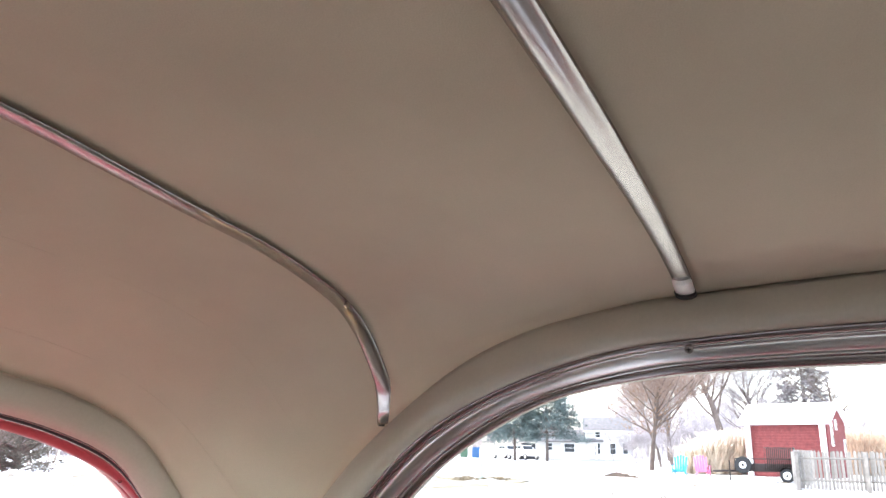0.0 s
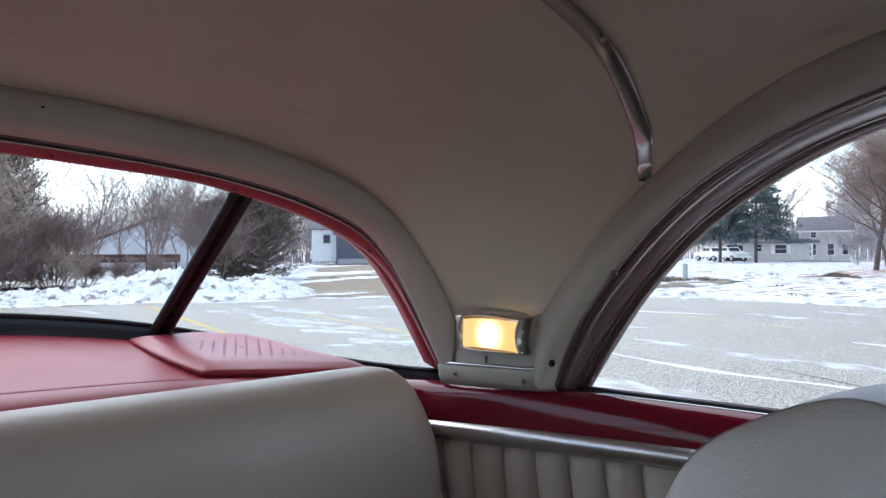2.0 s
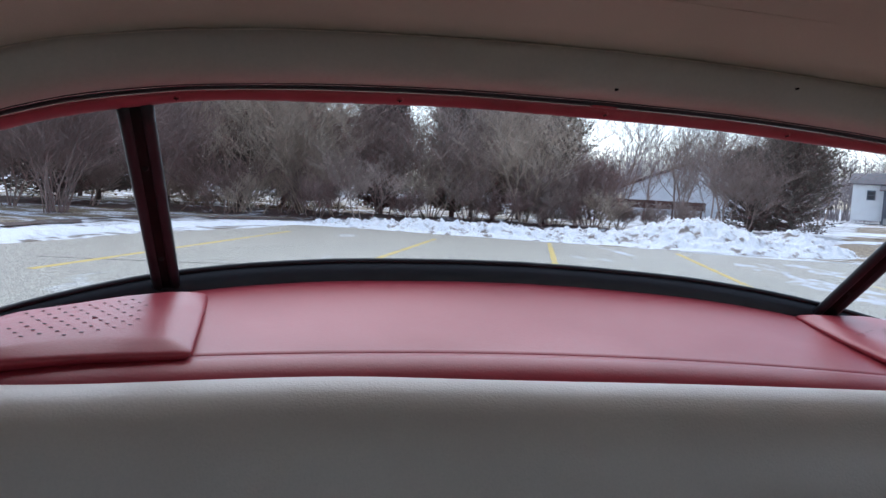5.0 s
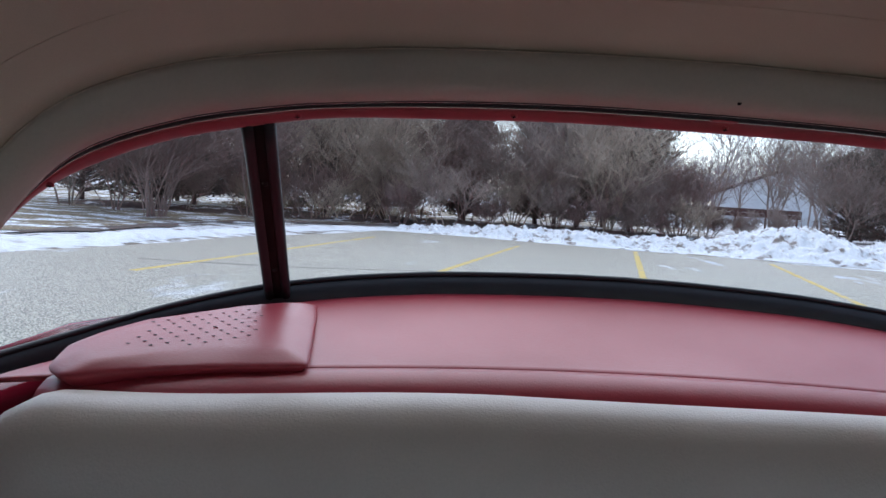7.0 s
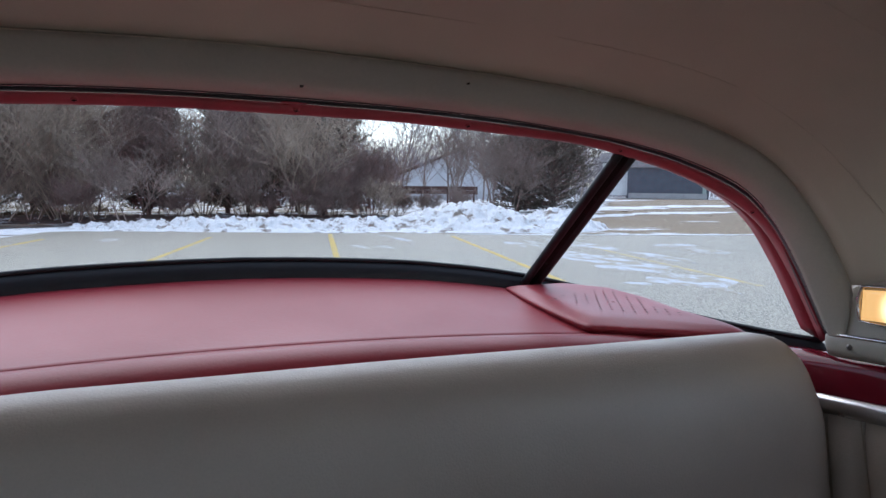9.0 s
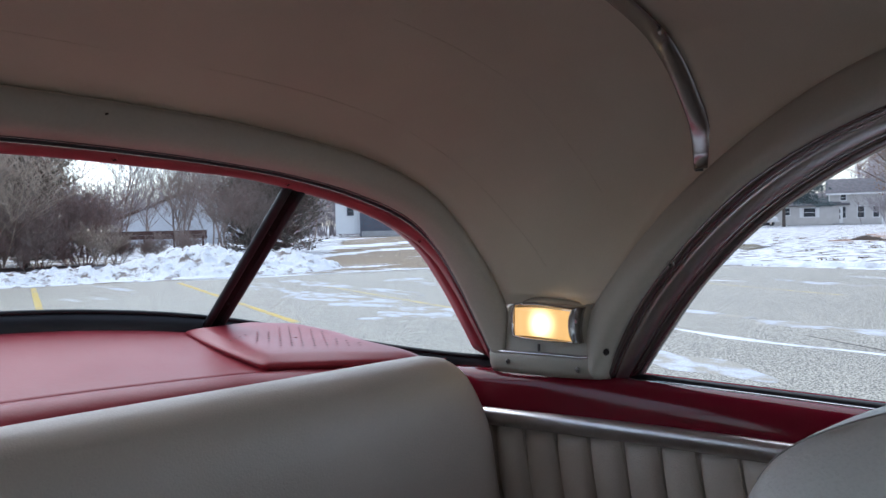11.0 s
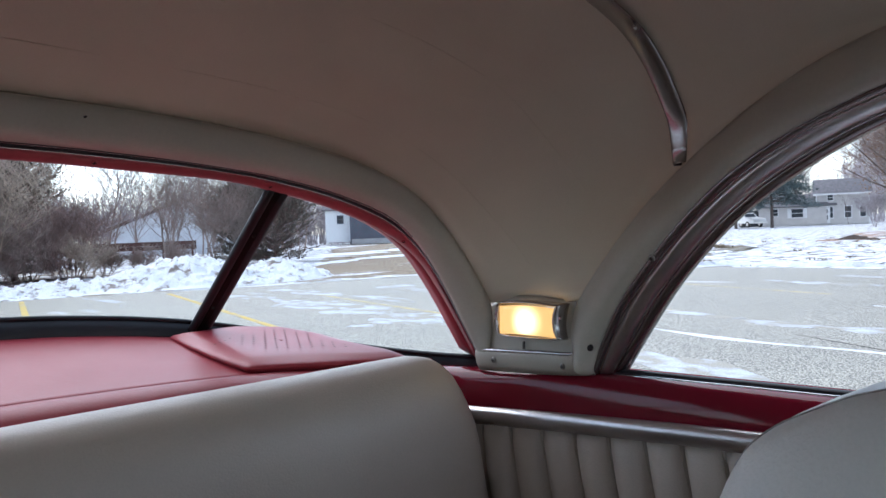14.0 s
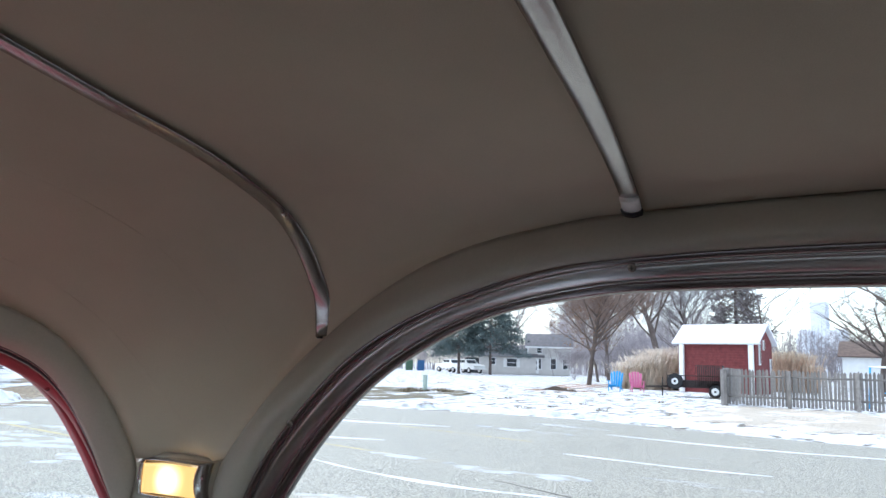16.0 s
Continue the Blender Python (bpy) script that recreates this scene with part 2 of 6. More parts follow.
TWIGS = material("brown_twigs", (0.34, 0.27, 0.235), 0.9, vary=0.2, scale=1.2, fine=20, bump=0.0, random_piece=0.2)
TWIGS_PALE = material("pale_tan_twigs", (0.45, 0.365, 0.29), 0.9, vary=0.2, scale=1.2, fine=20, bump=0.0, random_piece=0.15)
TWIGS_RED = material("maroon_twigs", (0.275, 0.20, 0.178), 0.9, vary=0.2, scale=1.2, fine=20, bump=0.0, random_piece=0.15)
TWIGS_RUST = material("russet_twigs", (0.36, 0.262, 0.222), 0.9, vary=0.2, scale=0.8, fine=20, bump=0.0, random_piece=0.12)
# distance haze is mixed into this colour: paler and greyer than near twigs
TWIGS_FAR = material("far_twigs_paled_by_haze", (0.37, 0.33, 0.34), 0.9, vary=0.2, scale=0.8, fine=20, bump=0.0, random_piece=0.15)
JUNIPER = material("winter_juniper_needles", (0.138, 0.126, 0.10), 0.85, vary=0.25, scale=1.5, fine=25, bump=0.0, tint=(0.188, 0.148, 0.126), random_piece=0.2)
# the farthest woods: still more haze put into the twig colour
HAZY_TWIGS = material("haze_painted_twigs", (0.47, 0.43, 0.455), 0.9, vary=0.15, scale=0.8, fine=20, bump=0.0, random_piece=0.12)
# needles lightened to grey, so the colour itself carries the haze
FAR_PINE = material("pine_paled_by_haze", (0.32, 0.29, 0.295), 0.9, vary=0.2, scale=1.0, fine=20, bump=0.0, random_piece=0.15)
SPRUCE = material("spruce_needles", (0.135, 0.178, 0.176), 0.85, vary=0.25, scale=1.0, fine=20, bump=0.0, random_piece=0.15)
DEAD_LEAVES = material("rust_brown_leaves", (0.30, 0.16, 0.075), 0.9, vary=0.25, scale=1.0, fine=20, bump=0.0)
DEAD_GRASS = material("dead_grass_blades", (0.24, 0.19, 0.125), 0.9, vary=0.2, scale=2.0, fine=20, bump=0.0)
TAN_GRASS = material("orange_tan_grass", (0.64, 0.45, 0.33), 0.9, vary=0.2, scale=2.0, fine=20, bump=0.0)
PLUME = material("pale_grass_plumes", (0.80, 0.70, 0.60), 0.9, vary=0.1, scale=2.0, fine=20, bump=0.0)
STRAW = material("straw_grass", (0.68, 0.55, 0.42), 0.9, vary=0.2, scale=2.0, fine=20, bump=0.0)
SIDING = material("pale_grey_siding", (0.56, 0.535, 0.51), 0.8, vary=0.06, scale=1.5, fine=30, bump=0.05)
PALE_BARN = material("pale_blue_grey_boards", (0.63, 0.635, 0.655), 0.8, vary=0.06, scale=1.5, fine=20, bump=0.05)
WHITE_PAINT = material("white_paint", (0.78, 0.78, 0.77), 0.6, vary=0.05, scale=2, fine=40, bump=0.05)
DARK_SIDING = material("slate_grey_siding", (0.105, 0.115, 0.14), 0.7, vary=0.08, scale=1.5, fine=30, bump=0.05)
BROWN_SHINGLE = material("brown_shingles", (0.16, 0.115, 0.095), 0.9, vary=0.15, scale=3, fine=30, bump=0.3)
SHINGLE = material("brown_grey_shingles", (0.158, 0.15, 0.158), 0.9, vary=0.15, scale=3, fine=30, bump=0.3)
SNOW_ROOF = material("snow_covered_roof", (0.82, 0.84, 0.88), 0.7, vary=0.05, scale=2, fine=12, bump=0.4)
BARN_RED = material("barn_red_boards", (0.18, 0.035, 0.035), 0.8, vary=0.15, scale=5, fine=40, bump=0.2)
WEATHERED = material("weathered_wood", (0.25, 0.23, 0.215), 0.9, vary=0.2, scale=6, fine=60, bump=0.3, random_piece=0.25)
BROWN_WOOD = material("brown_stained_boards", (0.11, 0.06, 0.048), 0.8, vary=0.2, scale=6, fine=60, bump=0.2)
RUST_STEEL = material("rusty_dark_steel", (0.035, 0.024, 0.022), 0.7, metal=0.3, vary=0.25, scale=10, fine=80, bump=0.2)
TYRE = material("tyre_rubber", (0.022, 0.022, 0.024), 0.8, vary=0.15, scale=12, fine=80)
WINDOW_DARK = material("dark_window_pane", (0.035, 0.04, 0.048), 0.08, vary=0.1, scale=1, fine=10, bump=0.0)
BLUE_PLASTIC = material("bright_blue_plastic", (0.02, 0.32, 0.66), 0.5, vary=0.06, scale=4, fine=50)
PINK_PLASTIC = material("pink_plastic", (0.62, 0.16, 0.30), 0.5, vary=0.06, scale=4, fine=50)
NAVY_PLASTIC = material("dark_blue_plastic", (0.03, 0.11, 0.26), 0.6, vary=0.08, scale=4, fine=50)
GREEN_PLASTIC = material("dull_green_plastic", (0.06, 0.12, 0.075), 0.6, vary=0.08, scale=4, fine=50)
PALE_GREEN = material("pale_green_cabinet", (0.40, 0.48, 0.43), 0.6, vary=0.08, scale=4, fine=50)
# concrete lightened and cooled: the horizon haze sits in its base colour
HAZY = material("concrete_paled_by_haze", (0.66, 0.68, 0.72), 0.9, vary=0.05, scale=0.3, fine=3, bump=0.0)
CONCRETE = material("pale_concrete", (0.42, 0.41, 0.40), 0.9, vary=0.1, scale=2, fine=30, bump=0.1)
CRACK = material("dark_asphalt_crack", (0.12, 0.11, 0.095), 0.9, vary=0.2, scale=6, fine=60)
EARTH = material("dark_earth", (0.10, 0.075, 0.06), 0.95, vary=0.25, scale=4, fine=30, bump=0.5)


# ---- helpers for shapes ----
def mesh(name, verts, faces, mat, smooth=True):
    me = bpy.data.meshes.new(name)
    me.from_pydata([tuple(v) for v in verts], [], faces)
    me.materials.append(mat)
    if smooth:
        me.shade_smooth()
    me.update()
    return me


def thing(name, label, category, group="", kind="", at=(0, 0, 0), turn=0.0, base=None):
    ob = new(name)
    ob.empty_display_size = 0.1
    ob.matrix_world = (base if base is not None else Matrix()) @ pose(*at, 0, 0, turn)
    return tagged(ob, label, category, group, kind)


def put(name, me, parent=None, label="", m=None):
    """Links mesh data as one object under a thing or a part, in the thing's own axes."""
    ob = new(name, me)
    if parent is not None:
        ob.parent = parent
    if m is not None:
        ob.matrix_basis = m
    return tagged(ob, label) if label else ob


def part(name, bm, mat, parent, label="", smooth=True, m=None):
    me = bpy.data.meshes.new(name)
    bmesh.ops.recalc_face_normals(bm, faces=bm.faces)
    bm.to_mesh(me)
    bm.free()
    me.materials.append(mat)
    if smooth:
        me.shade_smooth()
        me.set_sharp_from_angle(angle=radians(40))
    return put(name, me, parent, label, m)


def spline(points, count):
    """A smooth curve through the points, cut into count points at even lengths."""
    p = np.array(points, float)
    p = np.vstack([2 * p[0] - p[1], p, 2 * p[-1] - p[-2]])
    out = []
    for i in range(1, len(p) - 2):
        for k in range(16):
            t = k / 16
            out.append(0.5 * (2 * p[i] + (p[i + 1] - p[i - 1]) * t + (2 * p[i - 1] - 5 * p[i] + 4 * p[i + 1] - p[i + 2]) * t * t
                              + (3 * p[i] - p[i - 1] - 3 * p[i + 1] + p[i + 2]) * t ** 3))
    out.append(p[-2])
    out = np.array(out)
    s = np.concatenate([[0], np.cumsum(np.linalg.norm(np.diff(out, axis=0), axis=1))])
    at = np.linspace(0, s[-1], count)
    return np.stack([np.interp(at, s, out[:, k]) for k in range(3)], 1)


def keyed(points, count):
    """The same, cut evenly between control points, so that two curves keep step with each other."""
    p = np.array(points, float)
    u = np.arange(len(p))
    q = np.vstack([2 * p[0] - p[1], p, 2 * p[-1] - p[-2]])
    out = []
    for t in np.linspace(0, len(p) - 1 - 1e-6, count):
        i, f = int(t) + 1, t - int(t)
        out.append(0.5 * (2 * q[i] + (q[i + 1] - q[i - 1]) * f + (2 * q[i - 1] - 5 * q[i] + 4 * q[i + 1] - q[i + 2]) * f * f
                          + (3 * q[i] - q[i - 1] - 3 * q[i + 1] + q[i + 2]) * f ** 3))
    return np.array(out)


def grid(rows, closed=False):
    """Vertices and faces of a sheet through rows of points."""
    n = len(rows[0])
    verts = [tuple(p) for row in rows for p in row]
    faces = []
    for i in range(len(rows) - 1):
        for j in range(n if closed else n - 1):
            k = (j + 1) % n
            faces.append((i * n + j, i * n + k, (i + 1) * n + k, (i + 1) * n + j))
    return verts, faces


def flip(rows):
    return [[(-p[0], p[1], p[2]) for p in row][::-1] for row in rows]


def sheet(name, rows, mat, parent, label="", thick=0.0, offset=1.0, closed=False):
    v, f = grid(rows, closed)
    ob = put(name, mesh(name, v, f, mat), parent, label)
    if thick:
        mod = ob.modifiers.new("thickness", "SOLIDIFY")
        mod.thickness, mod.offset = thick, offset
    return ob


def rod(curve, radius, sides=8, flat=1.0, up=(0, 0, 1)):
    """Rows of a bar of round or flattened section along a curve; the section's flat side lies along up."""
    c = np.array(curve, float)
    t = np.gradient(c, axis=0)
    rows = []
    for i, p in enumerate(c):
        d = t[i] / (np.linalg.norm(t[i]) + 1e-9)
        u = np.array(up[i] if np.ndim(up) == 2 else up, float)
        if abs(u.dot(d)) > 0.99 * np.linalg.norm(u):
            u = np.array((1.0, 0.0, 0.0))
        u = u - d * u.dot(d)
        u /= np.linalg.norm(u) + 1e-9
        w = np.cross(d, u)
        r = radius[i] if np.ndim(radius) else radius
        rows.append([p + r * (math.cos(a) * w + flat * math.sin(a) * u) for a in np.linspace(0, 2 * math.pi, sides, endpoint=False)])
    return rows


def bar(name, curve, radius, mat, parent, label="", sides=8, flat=1.0, up=(0, 0, 1), caps=True):
    rows = rod(curve, radius, sides, flat, up)
    v, f = grid(rows, True)
    if caps:
        f += [tuple(range(sides))[::-1], tuple(range(len(v) - sides, len(v)))]
    return put(name, mesh(name, v, f, mat), parent, label)


def box_bm(size, at=(0, 0, 0), bevel=0.0, segments=2, turn=(0, 0, 0)):
    bm = bmesh.new()
    bmesh.ops.create_cube(bm, size=1.0, matrix=pose(*at, *turn) @ Matrix.Diagonal((*size, 1)))
    if bevel:
        bmesh.ops.bevel(bm, geom=bm.edges[:], offset=bevel, segments=segments, affect="EDGES", profile=0.6)
    return bm


def box(name, size, at, mat, parent, label="", bevel=0.0, segments=2, turn=(0, 0, 0)):
    return part(name, box_bm(size, at, bevel, segments, turn), mat, parent, label)


def join_bm(bms):
    out = bmesh.new()
    for b in bms:
        me = bpy.data.meshes.new("piece")
        b.to_mesh(me)
        b.free()
        out.from_mesh(me)
        bpy.data.meshes.remove(me)
    return out


def disc_bm(radius, depth, at, axis, sides=20, inner=0.0, bevel=0.0):
    bm = bmesh.new()
    turn = {"x": pose(0, 0, 0, 0, 90, 0), "y": pose(0, 0, 0, 90, 0, 0), "z": Matrix()}[axis]
    bmesh.ops.create_cone(bm, cap_ends=True, segments=sides, radius1=radius, radius2=radius, depth=depth, matrix=pose(*at) @ turn)
    if bevel:
        bmesh.ops.bevel(bm, geom=bm.edges[:], offset=bevel, segments=2, affect="EDGES")
    return bm


# ---- the car: curves of its right half; the left half mirrors them ----
HALF = 40
# headliner seam, inner edge of the padded moulding, and edge of the glass, from the roof's middle down to the pillar's foot
SEAM_C = keyed([(0, 1.165, 1.364), (0.140, 1.163, 1.361), (0.290, 1.157, 1.353), (0.370, 1.149, 1.344), (0.432, 1.140, 1.334), (0.515, 1.120, 1.313),
                (0.588, 1.089, 1.272), (0.634, 1.060, 1.209), (0.659, 1.040, 1.154), (0.674, 1.028, 1.105), (0.672, 1.040, 1.052)], HALF)
BAND_B = keyed([(0, 1.195, 1.321), (0.140, 1.193, 1.319), (0.270, 1.187, 1.312), (0.370, 1.178, 1.302), (0.430, 1.170, 1.293), (0.505, 1.154, 1.275),
                (0.577, 1.125, 1.242), (0.616, 1.103, 1.197), (0.642, 1.084, 1.142), (0.658, 1.070, 1.096), (0.674, 1.056, 1.050)], HALF)
LIP_O = keyed([(0, 1.221, 1.305), (0.140, 1.220, 1.304), (0.280, 1.218, 1.297), (0.370, 1.211, 1.291), (0.440, 1.206, 1.279), (0.530, 1.190, 1.255),
               (0.600, 1.160, 1.220), (0.645, 1.142, 1.181), (0.680, 1.131, 1.130), (0.703, 1.124, 1.090), (0.736, 1.114, 1.028)], HALF)
# foot of the rear glass
GASKET = keyed([(0, 1.455, 1.122), (0.10, 1.456, 1.120), (0.23, 1.457, 1.114), (0.32, 1.456, 1.106), (0.40, 1.452, 1.096), (0.487, 1.436, 1.081),
                (0.580, 1.390, 1.059), (0.660, 1.299, 1.037), (0.706, 1.210, 1.027), (0.738, 1.116, 1.024)], HALF)
# side window: headliner seam, edge of the padded moulding, edge of the opening, from the pillar's foot to the front
SIDE_D = keyed([(0.680, 0.898, 1.052), (0.694, 0.905, 1.112), (0.674, 0.820, 1.210), (0.664, 0.741, 1.279), (0.640, 0.631, 1.346), (0.628, 0.537, 1.382),
                (0.622, 0.431, 1.402), (0.621, 0.372, 1.408), (0.618, 0.145, 1.418), (0.605, -0.25, 1.414), (0.575, -0.70, 1.385)], 60)
SIDE_E = keyed([(0.692, 0.880, 1.034), (0.685, 0.858, 1.080), (0.672, 0.817, 1.140), (0.653, 0.745, 1.214), (0.637, 0.671, 1.272), (0.626, 0.582, 1.316),
                (0.616, 0.470, 1.350), (0.613, 0.361, 1.364), (0.610, 0.148, 1.371), (0.597, -0.25, 1.367), (0.567, -0.70, 1.340)], 60)
SIDE_G = keyed([(0.724, 0.858, 1.026), (0.708, 0.814, 1.083), (0.690, 0.757, 1.152), (0.670, 0.679, 1.224), (0.656, 0.594, 1.277), (0.647, 0.508, 1.312),
                (0.642, 0.406, 1.330), (0.640, 0.323, 1.335), (0.640, 0.146, 1.337), (0.626, -0.25, 1.333), (0.596, -0.70, 1.305)], 60)
# roof bows, from the middle to the side
BOW_REAR = [(0, 0.750, 1.494), (0.150, 0.750, 1.487), (0.240, 0.750, 1.478), (0.330, 0.750, 1.468), (0.410, 0.750, 1.461), (0.482, 0.750, 1.450),
            (0.572, 0.750, 1.4275), (0.618, 0.748, 1.399), (0.649, 0.746, 1.365), (0.666, 0.743, 1.335), (0.669, 0.740, 1.291)]
BOW_FRONT = [(0, 0.357, 1.478), (0.120, 0.357, 1.474), (0.225, 0.357, 1.467), (0.300, 0.357, 1.461), (0.360, 0.357, 1.455), (0.417, 0.357, 1.449),
             (0.478, 0.357, 1.440), (0.530, 0.357, 1.430), (0.575, 0.357, 1.419), (0.603, 0.358, 1.411), (0.621, 0.360, 1.408)]
BOW_FIRST = [(x * 0.985, -0.10, z + 0.004) for x, y, z in BOW_FRONT]
HEADER = [(x * 0.926, -0.70, z - 0.023 - 0.03 * (1 - (x / 0.62) ** 2)) for x, y, z in BOW_FRONT]

car = thing("car", "red and cream hardtop car parked on a snowy lot", "car", base=CAR)


def both(right):
    """A whole row from its right half."""
    right = [tuple(p) for p in right]
    return [(-p[0], p[1], p[2]) for p in right[:0:-1]] + right


def side_edge(y):
    """The side seam at a station along the car."""
    ys, order = SIDE_D[:, 1], np.argsort(SIDE_D[5:, 1])
    return [np.interp(y, SIDE_D[5:, 1][order], SIDE_D[5:, k][order]) for k in range(3)]


NB = 33
b_rear, b_front, b_first, b_head = (keyed(b, NB) for b in (BOW_REAR, BOW_FRONT, BOW_FIRST, HEADER))


def between(a, b, steps, sag):
    rows = []
    for k in range(steps + 1):
        v = k / steps
        row = a * (1 - v) + b * v
        edge = np.array(side_edge(row[-1][1])) - row[-1]
        w = np.linspace(0, 1, NB)[:, None] ** 4
        row = row + edge * w
        row[:, 2] -= sag * 4 * v * (1 - v) * (1 - np.linspace(0, 1, NB) ** 3)
        rows.append(row)
    return rows


# the seam round the pillar panel: along the rear moulding, over the lamp, up beside the window
cut = 34
over = keyed([SEAM_C[cut], (0.689, 0.990, 1.119), (0.694, 0.945, 1.119), SIDE_D[6]], 12)
up_side = [p for p in SIDE_D[7:] if p[1] > 0.748] + [np.array((0.669, 0.741, 1.279))]
seam_all = spline([*SEAM_C[:cut:3], *over[:-1:4], *up_side[::2], up_side[-1]], NB * 6)
share = np.concatenate([np.linspace(0, 0.66, 22), np.linspace(0.66, 1.0, 12)[1:]])
seam_end = seam_all[(share * (len(seam_all) - 1)).astype(int)]
rear_rows = []
for k in range(17):
    v = k / 16
    s = np.linspace(0, 1, NB)[:, None]
    bulge = np.hstack([0.050 * s ** 2, 0.012 * (1 - s), 0.022 * (1 - s ** 3)])
    rear_rows.append(b_rear * (1 - v) + seam_end * v + bulge * 4 * v * (1 - v) * (1 - s ** 8))

roof_rows = between(b_head, b_first, 6, 0.0) + between(b_first, b_front, 8, 0.004)[1:] + between(b_front, b_rear, 10, 0.004)[1:] + rear_rows[1:]
sheet("headliner", [both(r) for r in roof_rows], HEADLINER, car, "tan cloth headliner stretched between bright bows", 0.006, 1.0)
shell = []
for r in roof_rows:
    r = np.array(both(r))
    out = r - np.array((0, 0.4, 1.05))
    shell.append(r + out / np.linalg.norm(out, axis=1)[:, None] * 0.045 + np.array((0, 0, 0.012)))
sheet("roof_shell", shell, RED_PAINT, car, "red painted roof", 0.002, 1.0)

# faint sewn seams across the rear of the headliner, curving down to the pillars
SEAM_FRONT = [(0.0, 0.938, 1.456), (0.16, 0.937, 1.4515), (0.3226, 0.9345, 1.4387), (0.3863, 0.9301, 1.4312), (0.4596, 0.926, 1.4183), (0.537, 0.915, 1.3928), (0.5785, 0.9081, 1.3706), (0.6215, 0.900, 1.3351), (0.6523, 0.8849, 1.2958), (0.6762, 0.8766, 1.2643)]
SEAM_BACK = [(0.0, 1.098, 1.399), (0.161, 1.0948, 1.3953), (0.2626, 1.0884, 1.3903), (0.3857, 1.0765, 1.3781), (0.4869, 1.0631, 1.3565), (0.5327, 1.0536, 1.3383), (0.570, 1.0419, 1.3169), (0.6058, 1.0268, 1.2876), (0.6375, 1.0062, 1.2479), (0.6646, 0.9808, 1.2036), (0.6817, 0.9661, 1.1703)]
for half in (SEAM_FRONT, SEAM_BACK):
    line = np.array(both(spline(half, 60)))
    inward = np.array((0, 0.55, 1.05)) - line
    bar("headliner_seam", line + inward / np.linalg.norm(inward, axis=1)[:, None] * 0.0001, 0.0003, HEADLINER, car, "thin sewn headliner seam", 6)

# bright roof bows with their end clips
for name, b in (("roof_bow", BOW_REAR), ("roof_bow", BOW_FRONT)):
    c = np.array(both([(p[0] * 0.994, p[1], p[2] - 0.006) for p in spline(b, 46)][:45 if b is BOW_FRONT else 46]))
    ups = np.array([np.array((p[0] * 0.9, 0.0, 0.45)) / np.linalg.norm((p[0] * 0.9, 0.0, 0.45)) for p in c])
    width = np.interp(np.abs(c[:, 0]), (0.30, 0.615), (0.0112, 0.0084) if b is BOW_FRONT else (0.0115, 0.0122))
    bow = bar(name, c, width, BOW_STEEL, car, "polished stainless roof bow", 14, 0.42 if b is BOW_FRONT else 0.20, ups)
    for sx in (1, -1):
        if b is BOW_REAR:
            part("bow_pin", disc_bm(0.0042, 0.004, (sx * 0.5665, 0.7385, 1.4165), "y", 12, bevel=0.001), CHROME, bow, "small pin where the bow's leg begins")
            heel = np.array([(sx * 0.667, 0.740, 1.293), (sx * 0.668, 0.740, 1.288), (sx * 0.669, 0.740, 1.283)])
            bar("bow_foot", heel, 0.0128, RUBBER, bow, "dark foot of the bow", 10, 0.35, np.array([(sx * 1.0, 0, 0.1)] * 3))
        tail, tail_up = (c[-3:], ups[-3:]) if sx > 0 else (c[2::-1], ups[2::-1])
        along = tail[-1] - tail[0]
        along /= np.linalg.norm(along)
        if b is BOW_FRONT:
            # a bright sleeve with a black foot
            drop = -0.0042 * tail_up[-1]
            sleeve = np.array([tail[-1] + along * d + drop for d in (-0.037, -0.035, -0.028, -0.021, -0.014)])
            clip = bar("end_clip", sleeve, 0.0093, CLIP, bow, "bright end clip of the bow", 12, 0.50, np.array([tail_up[-1]] * 5))
            foot_line = np.array([tail[-1] + along * d + drop * 1.3 for d in (-0.015, -0.012, -0.008)])
            bar("clip_foot", foot_line, 0.0104, RUBBER, clip, "black foot of the clip", 12, 0.55, np.array([tail_up[-1]] * 3))


def trim(name, a, b, mat, label, lo=0.0, hi=1.0, puff=0.0, inward=(0, -1, 0), steps=8, thick=0.003, parent=car, drop=0):
    """A strip between two curves, from share lo to hi of the way across, puffed out towards the cabin."""
    inward = np.array(inward, float)
    made = None
    for sx in (1, -1):
        rows = []
        for k in range(steps + 1):
            v = lo + (hi - lo) * k / steps
            w = k / steps
            r = a * (1 - v) + b * v + puff * math.sin(math.pi * w) ** 0.8 * inward
            rows.append(r[drop:])
        if abs(a[0][0]) < 1e-6:
            sheet(name, [both(r) for r in rows], mat, parent, label, thick, 0.0)
            return
        ob = sheet(name, rows if sx > 0 else flip(rows), mat, parent, label, thick, 0.0)
        made = made or ob
    return made


# rear window surround
rear_window = put("rear_window", mesh("rear_window_base", *grid([both(BAND_B * 0.8 + LIP_O * 0.2 + np.array((0, 0.012, 0.006))), both(BAND_B * 0.8 + LIP_O * 0.2 + np.array((0, 0.020, 0.016)))]), RUBBER), car, "three-piece wraparound rear window")
trim("rear_window_moulding", SEAM_C, BAND_B, CREAM_PAINT, "padded cream moulding over the rear window", 0, 1, 0.016, (-0.0, -0.75, -0.65), 12, 0.003)
bar("moulding_welt", np.array(both(SEAM_C[:36] + np.array((0, -0.001, -0.001)))), 0.0011, CLOTH_SEAM, car, "thin welt where cloth meets moulding", 6)
trim("window_seal", BAND_B, LIP_O, RUBBER, "black rubber seal", -0.02, 0.04, 0.002, (0, -0.7, -0.7), 3, 0.002)
